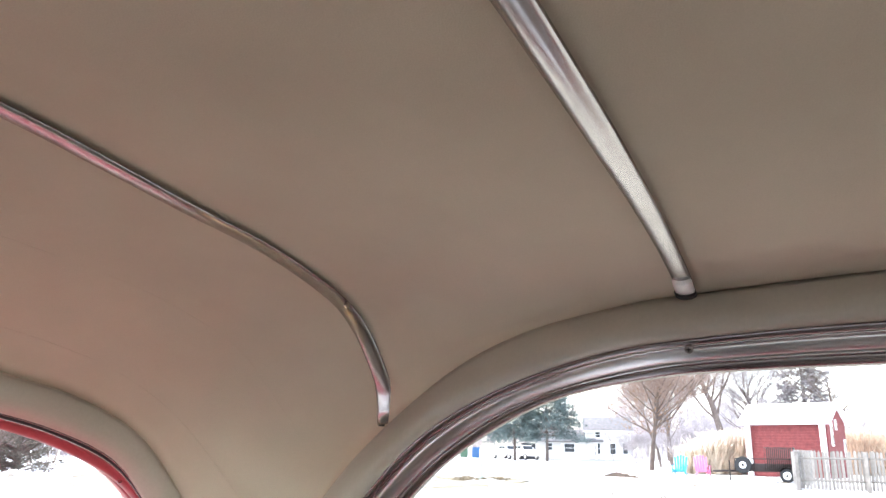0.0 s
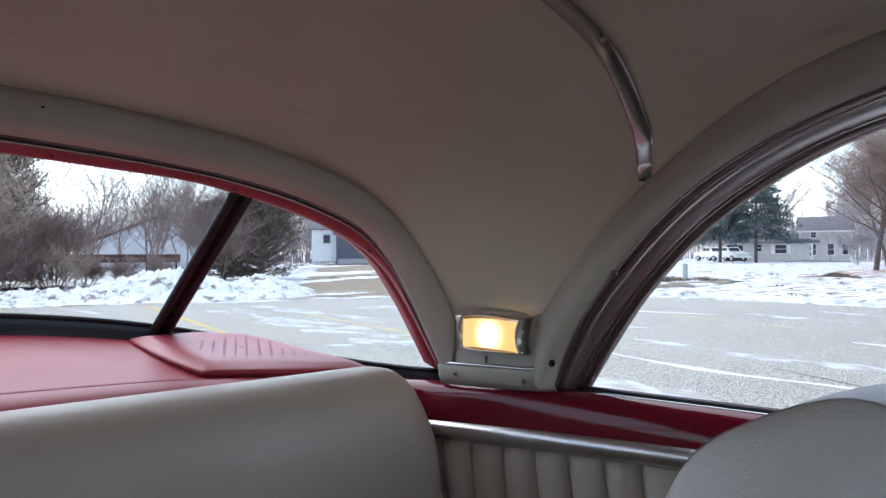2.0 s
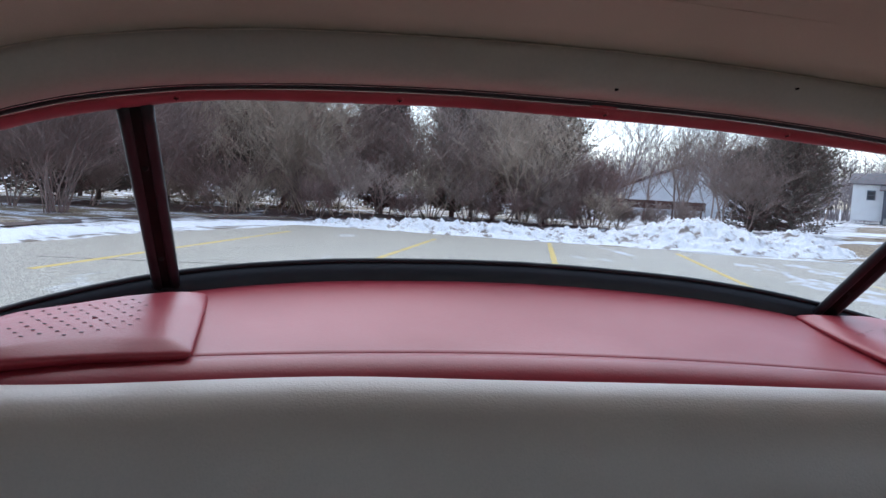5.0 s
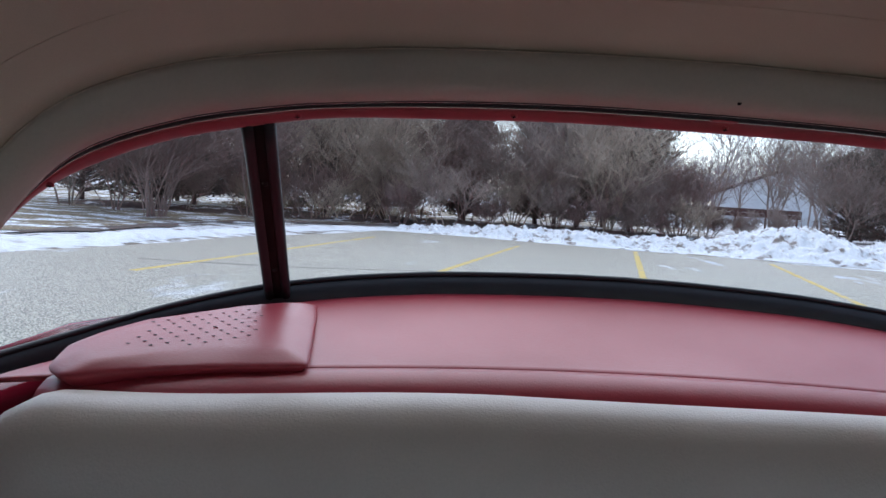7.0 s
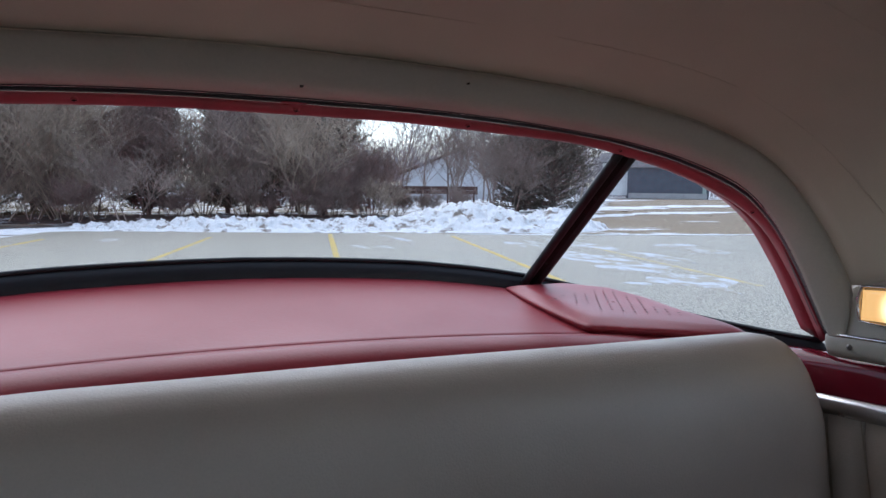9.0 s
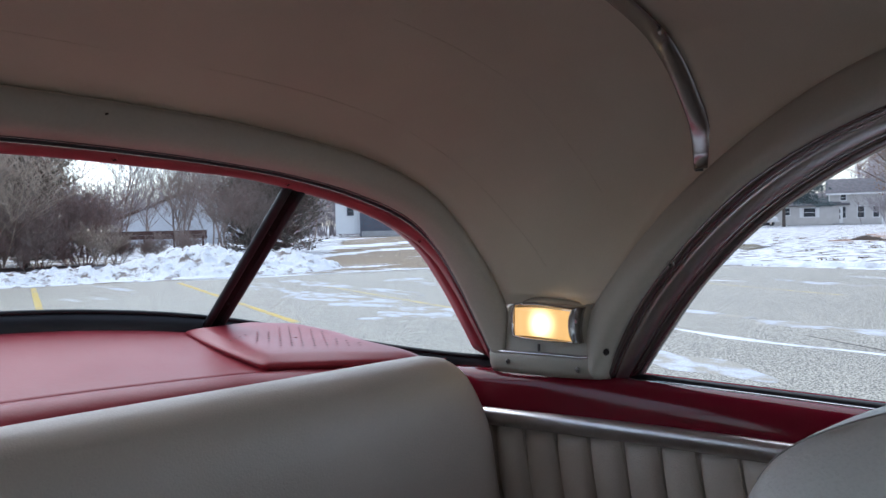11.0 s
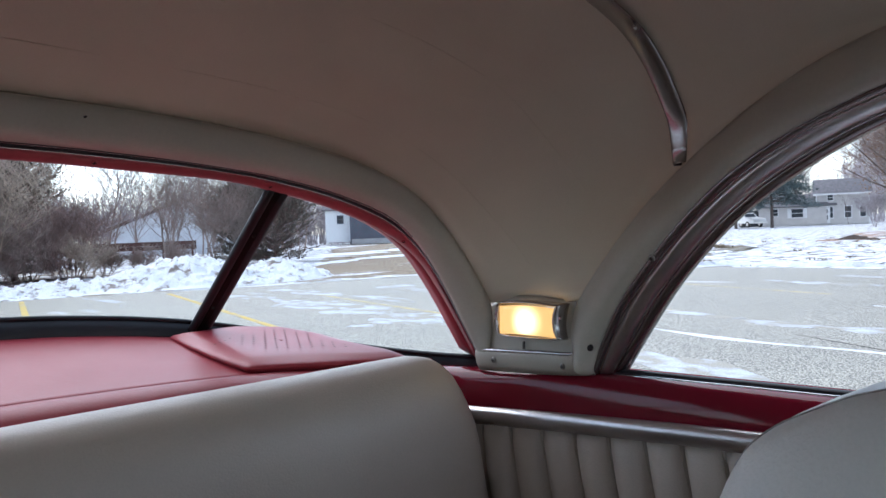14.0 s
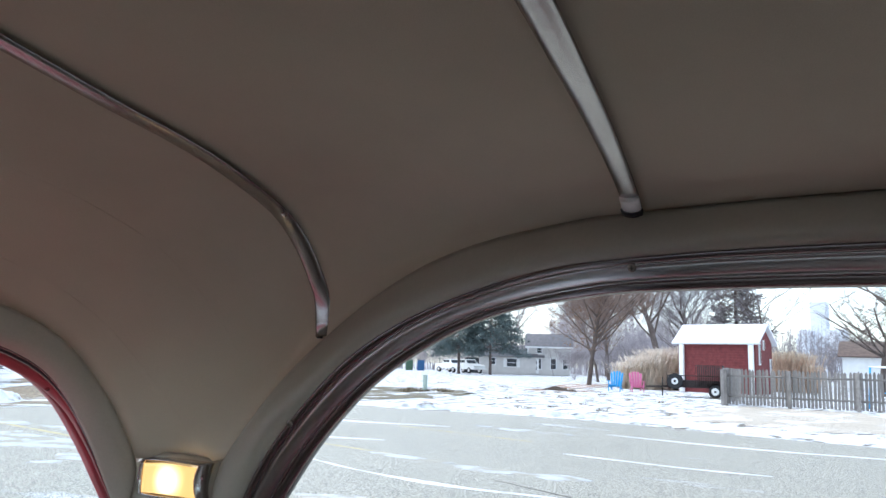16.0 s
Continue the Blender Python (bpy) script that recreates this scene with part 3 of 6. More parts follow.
trim("bright_bead", BAND_B, LIP_O, CHROME, "thin bright bead", 0.04, 0.085, 0.002, (0, -0.7, -0.7), 3, 0.002)
trim("bead_groove", BAND_B, LIP_O, RUBBER, "wide black rubber between the beads", 0.085, 0.27, 0.004, (0, -0.7, -0.7), 5, 0.002)
trim("inner_bead", BAND_B, LIP_O, CHROME, "second thin bright bead", 0.27, 0.335, 0.003, (0, -0.7, -0.7), 4, 0.002)
trim("window_flange", BAND_B, LIP_O, RED_LIP, "red painted window flange", 0.335, 1.0, 0.004, (0, -0.3, -0.95), 5, 0.003)
out_lip = LIP_O + np.array((0.004, 0.035, 0.010))
trim("outer_flange", LIP_O, out_lip, RED_LIP, "outer edge of the red flange", 0, 1, 0, (0, -1, 0), 2, 0.003)


def screw(parent, at, normal, size=0.0045, mat=None):
    q = Vector(normal).to_track_quat("Z", "Y").to_matrix().to_4x4()
    bm = bmesh.new()
    bmesh.ops.create_uvsphere(bm, u_segments=12, v_segments=6, radius=size)
    bmesh.ops.scale(bm, vec=(1, 1, 0.45), verts=bm.verts)
    head = part("screw", bm, mat or SATIN, parent, "small cross-head screw", True, Matrix.Translation(at) @ q)
    cross = join_bm([box_bm((size * 1.1, size * 0.22, size * 0.3), (0, 0, size * 0.40)), box_bm((size * 0.22, size * 1.1, size * 0.3), (0, 0, size * 0.40))])
    part("screw_slot", cross, HOLE, head, "dark cross slot")


def curve_at(curve, x):
    return np.array([np.interp(x, curve[:, 0], curve[:, k]) for k in range(3)])


for x in (-0.61, -0.411, -0.204, 0.009, 0.215, 0.43, 0.61):
    a, b = curve_at(BAND_B, abs(x)), curve_at(LIP_O, abs(x))
    p = a * 0.42 + b * 0.58
    screw(car, (x, p[1] - 0.002, p[2] - 0.0035), (0, -0.5, -0.85), 0.0042, RED_LIP)
for x, low, size in ((0.004, 0.6, 0.0020), (0.187, 0.14, 0.0011)):
    a, b = curve_at(SEAM_C, abs(x)), curve_at(BAND_B, abs(x))
    p = a * (1 - low) + b * low
    part("trim_hole", disc_bm(size, 0.004, (x, p[1] - 0.0125, p[2] - 0.0095), "y", 10), HOLE, car, "small dark trim hole")

# the joint of the moulding, with a little step in the seal
jx = 0.004
ja, jb = curve_at(SEAM_C, jx), curve_at(BAND_B, jx)
box("moulding_joint", (0.030, 0.010, 0.008), (jx, jb[1] + 0.006, jb[2] - 0.004), RED_LIP, car, "raised joint in the red flange", 0.003)

# rubber at the foot of the rear glass
gb = np.array(both(GASKET))
rows = []
for dy, dz in ((0.014, 0.004), (0.004, 0.004), (-0.006, -0.001), (-0.011, -0.010), (-0.013, -0.024), (-0.012, -0.040)):
    rows.append(gb + np.array((0, dy, dz)) * np.array((1, 1, 1)))
sheet("lower_window_seal", rows, RUBBER, rear_window, "thick black rubber seal under the rear glass", 0.004, 1.0)
bar("seal_bead", gb + np.array((0, -0.003, 0.003)), 0.0035, RUBBER, rear_window, "rounded lip of the black seal", 8)

# rear glass in three panes, with two divider bars
lip = np.array(both(LIP_O)) + np.array((0, 0.012, 0.006))
foot = np.array(both(GASKET)) + np.array((0, 0.008, 0.0))


def at_x(curve, x):
    return np.array([np.interp(x, curve[:, 0], curve[:, k]) for k in range(3)])


for lo, hi in ((-0.735, -0.453), (-0.453, 0.453), (0.453, 0.735)):
    rows = []
    for v in np.linspace(0, 1, 9):
        row = []
        for x in np.linspace(lo, hi, 40):
            a, b = at_x(foot, x), at_x(lip, x)
            p = a * (1 - v) + b * v
            row.append(p)
        rows.append(row)
    pane = sheet("pane", rows, GLASS, rear_window, "clear curved rear glass")
    pane.visible_shadow = False
for sx in (1, -1):
    low, high = np.array((sx * 0.457, 1.442, 1.076)), np.array((sx * 0.450, 1.200, 1.284))
    line = np.array([low * (1 - t) + high * t for t in np.linspace(0, 1, 12)])
    side = np.array((sx * 0.95, -0.31 * 1.0, 0.0))
    face = np.cross(high - low, side)
    face /= np.linalg.norm(face)
    if face[1] > 0:
        face = -face
    div = bar("divider_bar", line, 0.0115, DIVIDER, rear_window, "dark maroon divider bar with rubber edges", 10, 0.75, face)
    for off in (-0.0105, 0.0105):
        bar("divider_rubber", line + side * off * 0.98 + face * 0.004, 0.0066, RUBBER, div, "black rubber edge", 8, 1.0, face)
    for t in (0.22, 0.72):
        p = low * (1 - t) + high * t + face * 0.0085
        part("divider_screw", disc_bm(0.0032, 0.003, tuple(p), "y", 10), HOLE, div, "dark screw hole")

# side windows: padded moulding, bright channel, rubber
# the channel's inner edge is chrome; its dark reflection is painted on
for name, lo, hi, mat, label, puff in (("side_moulding", None, None, CREAM_PAINT, "padded cream moulding round the side window", 0.017),
                                       ("channel_edge", -0.02, 0.21, DARK_TRIM, "inner chrome edge of the window channel, dark reflection in its colour", 0.004),
                                       ("channel_lip", 0.21, 0.25, CHROME, "thin bright lip of the window channel", 0.002),
                                       ("window_channel", 0.25, 0.68, SATIN, "dull stainless side window channel", 0.003),
                                       ("channel_bead", 0.68, 0.73, CHROME, "bright bead of the channel", 0.002),
                                       ("channel_rubber", 0.73, 1.04, DARK_TRIM, "dark outer weatherstrip", 0.003)):
    if lo is None:
        trim(name, SIDE_D, SIDE_E, mat, label, 0, 1, puff, (-0.85, 0, -0.5), 12, 0.003)
    else:
        trim(name, SIDE_E, SIDE_G, mat, label, lo, hi, puff, (-0.9, 0, -0.4), 4, 0.002)
trim("outer_roof_rail", SIDE_G, SIDE_G + np.array((0.022, 0.003, 0.005)), RUBBER, "drip side of the window channel", 0.0, 1.0, 0, (0, 0, -1), 2, 0.003)
for sx in (1, -1):
    bar("side_welt", np.array([(sx * (p[0] - 0.001), p[1], p[2] - 0.001) for p in SIDE_D[6:]]), 0.0016, CLOTH_SEAM, car, "welt where cloth meets moulding", 6)
for x, y, z in ((0.6575, 0.776, 1.1796), (0.6155, 0.363, 1.3535), (0.612, -0.1, 1.356)):
    for sx in (1, -1):
        screw(car, (sx * x, y, z), (-sx, 0, -0.3), 0.0044, WORN_SCREW)

# pillar panel and its foot plate
for sx in (1, -1):
    rows = []
    for v in (0, 0.125, 0.25, 0.375, 0.5, 0.625, 0.75, 0.875, 1.0, 1.08):
        a = keyed([(0.677, 1.056, 1.046), (0.676, 1.010, 1.048), (0.678, 0.945, 1.051), (0.684, 0.886, 1.053)], 16)
        b = keyed([(0.680, 1.032, 1.112), (0.682, 1.000, 1.121), (0.687, 0.950, 1.121), (0.694, 0.905, 1.116)], 16)
        rows.append(a * (1 - v) + b * v + np.array((0.06 * max(0.0, v - 1.0), 0, 0)))
    pillar = sheet("pillar_panel", rows if sx > 0 else flip(rows), CREAM_PAINT, car, "cream painted rear pillar panel", 0.004, 0.0)
    inner = [[(sx * (0.716 - 0.02 * (z - 1.04)), y, z) for y in np.linspace(0.862, 1.080, 5)] for z in (1.03, 1.07, 1.11, 1.135)]
    sheet("pillar_metal", inner, CREAM_PAINT, pillar, "painted metal behind the pillar panel", 0.003, 0.0)
    foot_rows = []
    for dx, dz in ((0.002, 0.003), (-0.003, 0.002), (-0.005, -0.003), (-0.003, -0.016), (0.003, -0.026)):
        line = keyed([(0.690, 1.068, 1.048), (0.677, 1.052, 1.049), (0.676, 1.005, 1.051), (0.678, 0.950, 1.053), (0.682, 0.900, 1.056), (0.690, 0.876, 1.058)], 24)
        foot_rows.append(line + np.array((dx, 0, dz)))
    plate = sheet("foot_plate", foot_rows if sx > 0 else flip(foot_rows), CREAM_PAINT, pillar, "cream metal foot plate of the pillar", 0.003, 0.0)
    edge = keyed([(0.688, 1.066, 1.052), (0.673, 1.050, 1.052), (0.672, 1.005, 1.054), (0.674, 0.950, 1.056), (0.678, 0.900, 1.058), (0.684, 0.888, 1.068)], 24)
    bar("foot_bead", edge * np.array((sx, 1, 1)), 0.0024, CHROME, pillar, "thin bright bead", 8)
    for y, z in ((1.0235, 1.040), (0.911, 1.0415)):
        screw(pillar, (sx * (0.6695 if y > 1 else 0.6715), y, z), (-sx, 0, 0), 0.0042, WORN_SCREW)
    screw(pillar, (sx * 0.677, 0.873, 1.068), (-sx, 0, 0.1), 0.0048, HOLE)
    box("panel_joint", (0.004, 0.0022, 0.010), (sx * 0.6715, 0.972, 1.064), SEAM, pillar, "narrow joint under the lamp", 0.0006)

# belt rails, window slots and quarter trim
RAIL_Y = np.linspace(-0.95, 1.30, 46)


def rail_top(y):
    return np.interp(y, [-0.8, 0.3, 0.60, 0.70, 0.84, 0.90, 1.042, 1.132, 1.3], [1.052, 1.041, 1.0355, 1.0345, 1.0325, 1.0318, 1.023, 1.017, 1.006])


def rail_foot(y):
    return np.interp(y, [-0.8, 0.3, 0.675, 0.76, 0.925, 1.098, 1.3], [1.008, 0.999, 0.988, 0.984, 0.974, 0.963, 0.952])


def rail_x(y):
    return np.interp(y, [-0.8, 0.2, 0.9, 1.2, 1.36], [0.675, 0.690, 0.684, 0.672, 0.640])


for sx in (1, -1):
    rows = []
    for dx, dz, low in ((0.060, -0.005, 0), (0.030, -0.002, 0), (0.014, -0.001, 0), (0.004, -0.008, 0), (0.0, -0.020, 0), (-0.004, 0.010, 1), (-0.004, 0.0, 1), (0.012, -0.006, 1)):
        rows.append([(rail_x(y) + dx, y, (rail_foot(y) if low else rail_top(y)) + dz) for y in RAIL_Y])
    sheet("belt_rail", rows if sx > 0 else flip(rows), RED_PAINT, car, "glossy dark red painted belt rail", 0.003, 0.0)
    strip = []
    for dx, dz in ((0.004, 0.006), (-0.008, 0.005), (-0.013, 0.000), (-0.0135, -0.009), (-0.009, -0.017), (0.006, -0.019)):
        strip.append([(rail_x(y) + dx, y, rail_foot(y) + dz) for y in RAIL_Y])
    sheet("bright_strip", strip if sx > 0 else flip(strip), SATIN, car, "bright moulding under the belt rail", 0.002, 0.0)
    slot_y = np.linspace(-0.7, 0.862, 30)
    for name, dx, r, mat, label in (("slot_bead", 0.020, 0.0018, CHROME, "thin bright bead at the window slot"), ("slot_rubber", 0.033, 0.0055, RUBBER, "black window slot rubber"),
                                    ("outer_bead", 0.068, 0.003, CHROME, "bright outer belt bead")):
        bar(name, [(sx * (rail_x(y) + dx), y, rail_top(y) + (0.0 if dx < 0.06 else -0.008)) for y in slot_y], r, mat, car, label, 8)
    # outside skin
    skin = [[(sx * 0.775, y, rail_top(y) - 0.006) for y in RAIL_Y], [(sx * 0.84, y, 0.98) for y in RAIL_Y], [(sx * 0.88, y, 0.80) for y in RAIL_Y], [(sx * 0.86, y, 0.32) for y in RAIL_Y]]
    sheet("body_side", skin, RED_PAINT, car, "red painted body side", 0.004, 0.0)
    backing = [[(sx * (rail_x(y) + 0.010), y, rail_foot(y) - 0.006) for y in RAIL_Y], [(sx * (rail_x(y) + 0.010), y, 0.34) for y in RAIL_Y]]
    trim_panel = sheet("quarter_panel", backing, CREAM_VINYL, car, "cream vinyl side trim panel", 0.004, 0.0)
    # padded upright rolls
    edges = [1.170, 1.114, 1.060, 1.009, 0.958, 0.908, 0.8585, 0.809, 0.762, 0.713, 0.660, 0.605, 0.558, 0.511, 0.464]
    for y1, y0 in zip(edges[:-1], edges[1:]):
        rr = []
        for k in range(9):
            w = k / 8
            y = y1 + (y0 - y1) * w
            puff = 0.024 * math.sin(math.pi * w) ** 0.38
            rr.append([(sx * (rail_x(y) + 0.009 - puff * (1 - 0.75 * math.exp(-h * 60))), y - 0.2 * h, rail_foot(y) - 0.017 - h + 0.002 * math.sin(math.pi * w)) for h in (0.0, 0.006, 0.02, 0.06, 0.2, 0.42, 0.60)])
        sheet("pleat", rr, CREAM_VINYL, trim_panel)
        bar("pleat_seam", [(sx * (rail_x(y0) + 0.0005), y0 - 0.2 * h, rail_foot(y0) - 0.020 - h) for h in (0.0, 0.1, 0.25, 0.45)], 0.0006, CLOTH_SEAM, trim_panel, "dark stitched groove between rolls", 6)

# the rest of the body, closed plainly
box("floor_pan", (1.66, 2.6, 0.03), (0, 0.35, 0.30), CARPET, car, "dark carpeted floor")
# unseen; bulkhead and cowl stand tall to keep front light off the rear seat
box("bulkhead", (1.50, 0.04, 0.90), (0, -0.90, 0.76), CARPET, car, "plain dark front bulkhead, unseen and raised to block light")
box("dash_top", (1.50, 0.34, 0.24), (0, -0.92, 1.03), RED_PAINT, car, "plain red cowl, unseen and raised to block light", 0.01)
box("seat_partition", (1.36, 0.02, 0.66), (0, 1.30, 0.62), CARPET, car, "plain partition behind the rear seat")
deck = [[(x, y, z - 0.02 * (x / 0.7) ** 2) for x in np.linspace(-0.78, 0.78, 21)] for y, z in ((1.47, 1.07), (1.58, 1.015), (1.9, 0.98), (2.3, 0.92), (2.6, 0.80), (2.66, 0.40))]
deck[0] = [(x, 1.475 - 0.06 * (x / 0.7) ** 2 - 0.75 * max(0, abs(x) - 0.48), 1.09 - 0.075 * (x / 0.7) ** 2) for x in np.linspace(-0.78, 0.78, 21)]
sheet("boot_lid", deck, RED_PAINT, car, "red painted boot lid", 0.004, -1.0)
for sx in (1, -1):
    pill = [(sx * 0.575, -0.70, 1.37), (sx * 0.62, -0.82, 1.22), (sx * 0.66, -0.92, 1.08), (sx * 0.68, -0.95, 0.97)]
    bar("front_pillar", spline(pill, 14), 0.032, CREAM_PAINT, car, "cream windscreen pillar", 10)
# unseen windscreen; its pane was added to hold back some front light
screen = [[(x, -0.72 - 0.22 * v - 0.10 * (1 - (x / 0.62) ** 2), 1.375 - 0.25 * v) for x in np.linspace(-0.62 - 0.05 * v, 0.62 + 0.05 * v, 21)] for v in np.linspace(0, 1, 6)]
sheet("windscreen", screen, SCREEN_GLASS, car, "curved windscreen glass")
# unseen raised pane, added to dim daylight coming in from the left
raised = [[(-(p[0] * (1 - v) + (rail_x(p[1]) + 0.048) * v), p[1], p[2] * (1 - v) + (rail_top(p[1]) + 0.002) * v) for p in SIDE_G[6:]] for v in np.linspace(0, 1, 6)]
sheet("side_glass", raised, SIDE_GLASS, car, "unseen tinted side pane that dims light from the left")
bar("front_header", np.array(both([(p[0], p[1] - 0.01, p[2] - 0.01) for p in b_head])), 0.022, CREAM_PAINT, car, "cream windscreen header", 8)
for x, y in ((0.72, -1.50), (-0.72, -1.50), (0.72, 1.55), (-0.72, 1.55)):
    wheel = part("wheel", disc_bm(0.33, 0.19, (x, y, 0.33), "x", 28, bevel=0.03), TYRE, car, "black tyre")
    part("rim", disc_bm(0.20, 0.20, (x, y, 0.33), "x", 20, bevel=0.01), CHROME, wheel, "bright wheel disc")
hood = [[(x, y, z - 0.10 * abs(x / 0.80) ** 3) for x in np.linspace(-0.80, 0.80, 17)] for y, z in ((-0.90, 1.06), (-1.08, 1.05), (-1.5, 1.02), (-1.95, 0.97), (-2.25, 0.88), (-2.36, 0.72), (-2.36, 0.40))]
sheet("bonnet", hood, RED_PAINT, car, "plain red painted bonnet", 0.004, 0.0)
for sx in (1, -1):
    wing = [[(sx * 0.80, y, z) for y, z in ((-0.95, 0.96), (-1.5, 0.92), (-2.0, 0.86), (-2.34, 0.66))], [(sx * 0.86, y, 0.34) for y in (-0.95, -1.5, -2.0, -2.34)]]
    sheet("front_wing", wing, RED_PAINT, car, "red painted front wing", 0.004, 0.0)
box("front_bumper", (1.70, 0.12, 0.16), (0, -2.46, 0.46), CHROME, car, "bright front bumper", 0.04, 3)
box("rear_bumper", (1.70, 0.12, 0.16), (0, 2.74, 0.46), CHROME, car, "bright rear bumper", 0.04, 3)
for sx in (1, -1):
    q = [[(sx * 0.78, y, z) for y, z in ((1.30, 1.0), (1.6, 0.99), (2.1, 0.93), (2.6, 0.79))], [(sx * 0.86, y, 0.34) for y in (1.30, 1.6, 2.1, 2.64)]]
    sheet("rear_quarter", q, RED_PAINT, car, "red rear quarter panel", 0.004, 0.0)

# ---- parcel shelf ----
shelf = thing("parcel_shelf", "red vinyl covered parcel shelf with a stitched front roll", "shelf", base=CAR)
foot_all = np.array(both(GASKET))
def seam_y(x):
    return 1.222 - 0.22 * x * x


def seam_z(x):
    return 1.046 - 0.035 * x * x


rows = []
for v in np.linspace(0, 1, 18):
    row = []
    for x in np.linspace(-0.655, 0.655, 61):
        back = at_x(foot_all, x) + np.array((0, -0.010, -0.026))
        fy = seam_y(x)
        y = back[1] * (1 - v) + fy * v if back[1] > fy else fy
        z = back[2] * (1 - v) ** 1.2 + seam_z(x) * (1 - (1 - v) ** 1.2)
        row.append((x, y, z))
    rows.append(row)
sheet("shelf_top", rows, RED_VINYL, shelf, "red vinyl top", 0.004, -1.0)
rows = []
for a, b in ((0.0, -0.001), (-0.003, 0.0012), (-0.014, 0.001), (-0.030, -0.003), (-0.043, -0.012), (-0.050, -0.026), (-0.050, -0.042), (-0.047, -0.070)):
    rows.append([(x, seam_y(x) + a, seam_z(x) + b) for x in np.linspace(-0.605, 0.605, 61)])
sheet("shelf_roll", rows, RED_VINYL, shelf, "padded red vinyl front roll", 0.004, -1.0)
bar("shelf_stitch", [(x, seam_y(x) + 0.0005, seam_z(x) + 0.0002) for x in np.linspace(-0.40, 0.40, 61)], 0.0011, HOLE, shelf, "dark stitched groove", 5)

# speaker pods
def speaker_pod(outline, z0, slope, name_label, holes):
    """A padded pod with a rounded rim and a field of punched holes."""
    pod = thing("speaker_pod", name_label, "speaker", "speaker pods on the parcel shelf", base=CAR)
    pts = np.array(outline + [outline[0]], float)
    run = np.concatenate([[0.0], np.cumsum(np.linalg.norm(np.diff(pts, axis=0), axis=1))])
    ring = np.stack([np.interp(np.linspace(0, run[-1], 161)[:-1], run, pts[:, k]) for k in range(3)], axis=1)
    for _ in range(2):
        ring = 0.25 * np.roll(ring, 1, axis=0) + 0.5 * ring + 0.25 * np.roll(ring, -1, axis=0)
    c = ring.mean(axis=0)
    rows = []
    for inset, dz in ((0.020, -0.050), (0.018, -0.0200), (0.012, -0.0180), (0.005, -0.0130), (0.0008, -0.0088), (0.0, -0.0066), (0.0014, -0.0048), (0.005, -0.0032), (0.012, -0.0012), (0.020, 0.0009), (0.027, 0.0023), (0.034, 0.0029), (0.6, 0.0030), (0.25, 0.003), (0.02, 0.003)):
        r = []
        for p in ring:
            d = p - c
            q = c + d * (1 - inset / max(np.linalg.norm(d[:2]), 0.06) if 0.02 < inset < 0.04 or dz < 0.002 else inset)
            r.append((q[0], q[1], z0 + slope * (q[1] - 1.3) + dz))
        rows.append(r)
    sheet("pod_cover", rows, RED_VINYL, pod, "padded red vinyl pod with punched holes", closed=True)
    tops = bmesh.new()
    bmesh.ops.create_circle(tops, cap_ends=True, segments=8, radius=0.0021)
    me = bpy.data.meshes.new("hole_top")
    tops.to_mesh(me)
    tops.free()
    me.materials.append(HOLE)
    for x, y in holes:
        put("hole", me, pod, "", Matrix.Translation((x, y, z0 + slope * (y - 1.3) + 0.0034)))
    return pod


def hole_field(origin, right, back, nr, nb, keep):
    out = []
    for i in range(nr):
        for j in range(nb):
            x = origin[0] + right[0] * i + back[0] * j
            y = origin[1] + right[1] * i + back[1] * j
            if keep(x, y):
                out.append((x, y))
    return out


outline = [(0.405, 1.430, 0), (0.397, 1.360, 0), (0.391, 1.294, 0), (0.389, 1.234, 0), (0.390, 1.190, 0), (0.412, 1.181, 0), (0.443, 1.166, 0), (0.490, 1.144, 0), (0.547, 1.112, 0), (0.582, 1.098, 0), (0.592, 1.114, 0), (0.590, 1.170, 0), (0.591, 1.224, 0), (0.596, 1.310, 0), (0.576, 1.390, 0), (0.508, 1.438, 0)]
PUNCHED = [(0.500, 1.187), (0.445, 1.232), (0.452, 1.340), (0.502, 1.316), (0.556, 1.262), (0.564, 1.166)]


def keep(x, y):
    """Inside the punched part of the pod's top."""
    return all((q[0] - p[0]) * (y - p[1]) - (q[1] - p[1]) * (x - p[0]) <= 0 for p, q in zip(PUNCHED, PUNCHED[1:] + PUNCHED[:1]))


field = hole_field((0.500, 1.188), (-0.0120, 0.0103), (0.0093, 0.0115), 28, 28, keep)
field += hole_field((0.500, 1.188), (0.0120, -0.0103), (0.0093, 0.0115), 28, 28, lambda x, y: keep(x, y) and (x, y) not in field)
field = sorted({(round(x, 4), round(y, 4)) for x, y in field})
POD_LABEL = "red vinyl speaker pod with punched holes on the shelf"
# slanting columns of holes: where each begins at the front, and how many it has
COLUMNS = ((0.439, 1.283, 5), (0.452, 1.274, 5), (0.4495, 1.2405, 9), (0.4634, 1.2351, 9), (0.4752, 1.2260, 9), (0.4884, 1.2158, 8), (0.5044, 1.2106, 7), (0.5204, 1.2073, 3), (0.5283, 1.1921, 3), (0.5420, 1.1842, 2))
slanting = [(x + 0.0083 * k, y + 0.0131 * k) for x, y, n in COLUMNS for k in range(n)] + [(0.409 + 0.0122 * k, 1.302 + 0.008 * k) for k in range(4)]
speaker_pod(outline, 1.0685, 0.085, POD_LABEL, slanting)
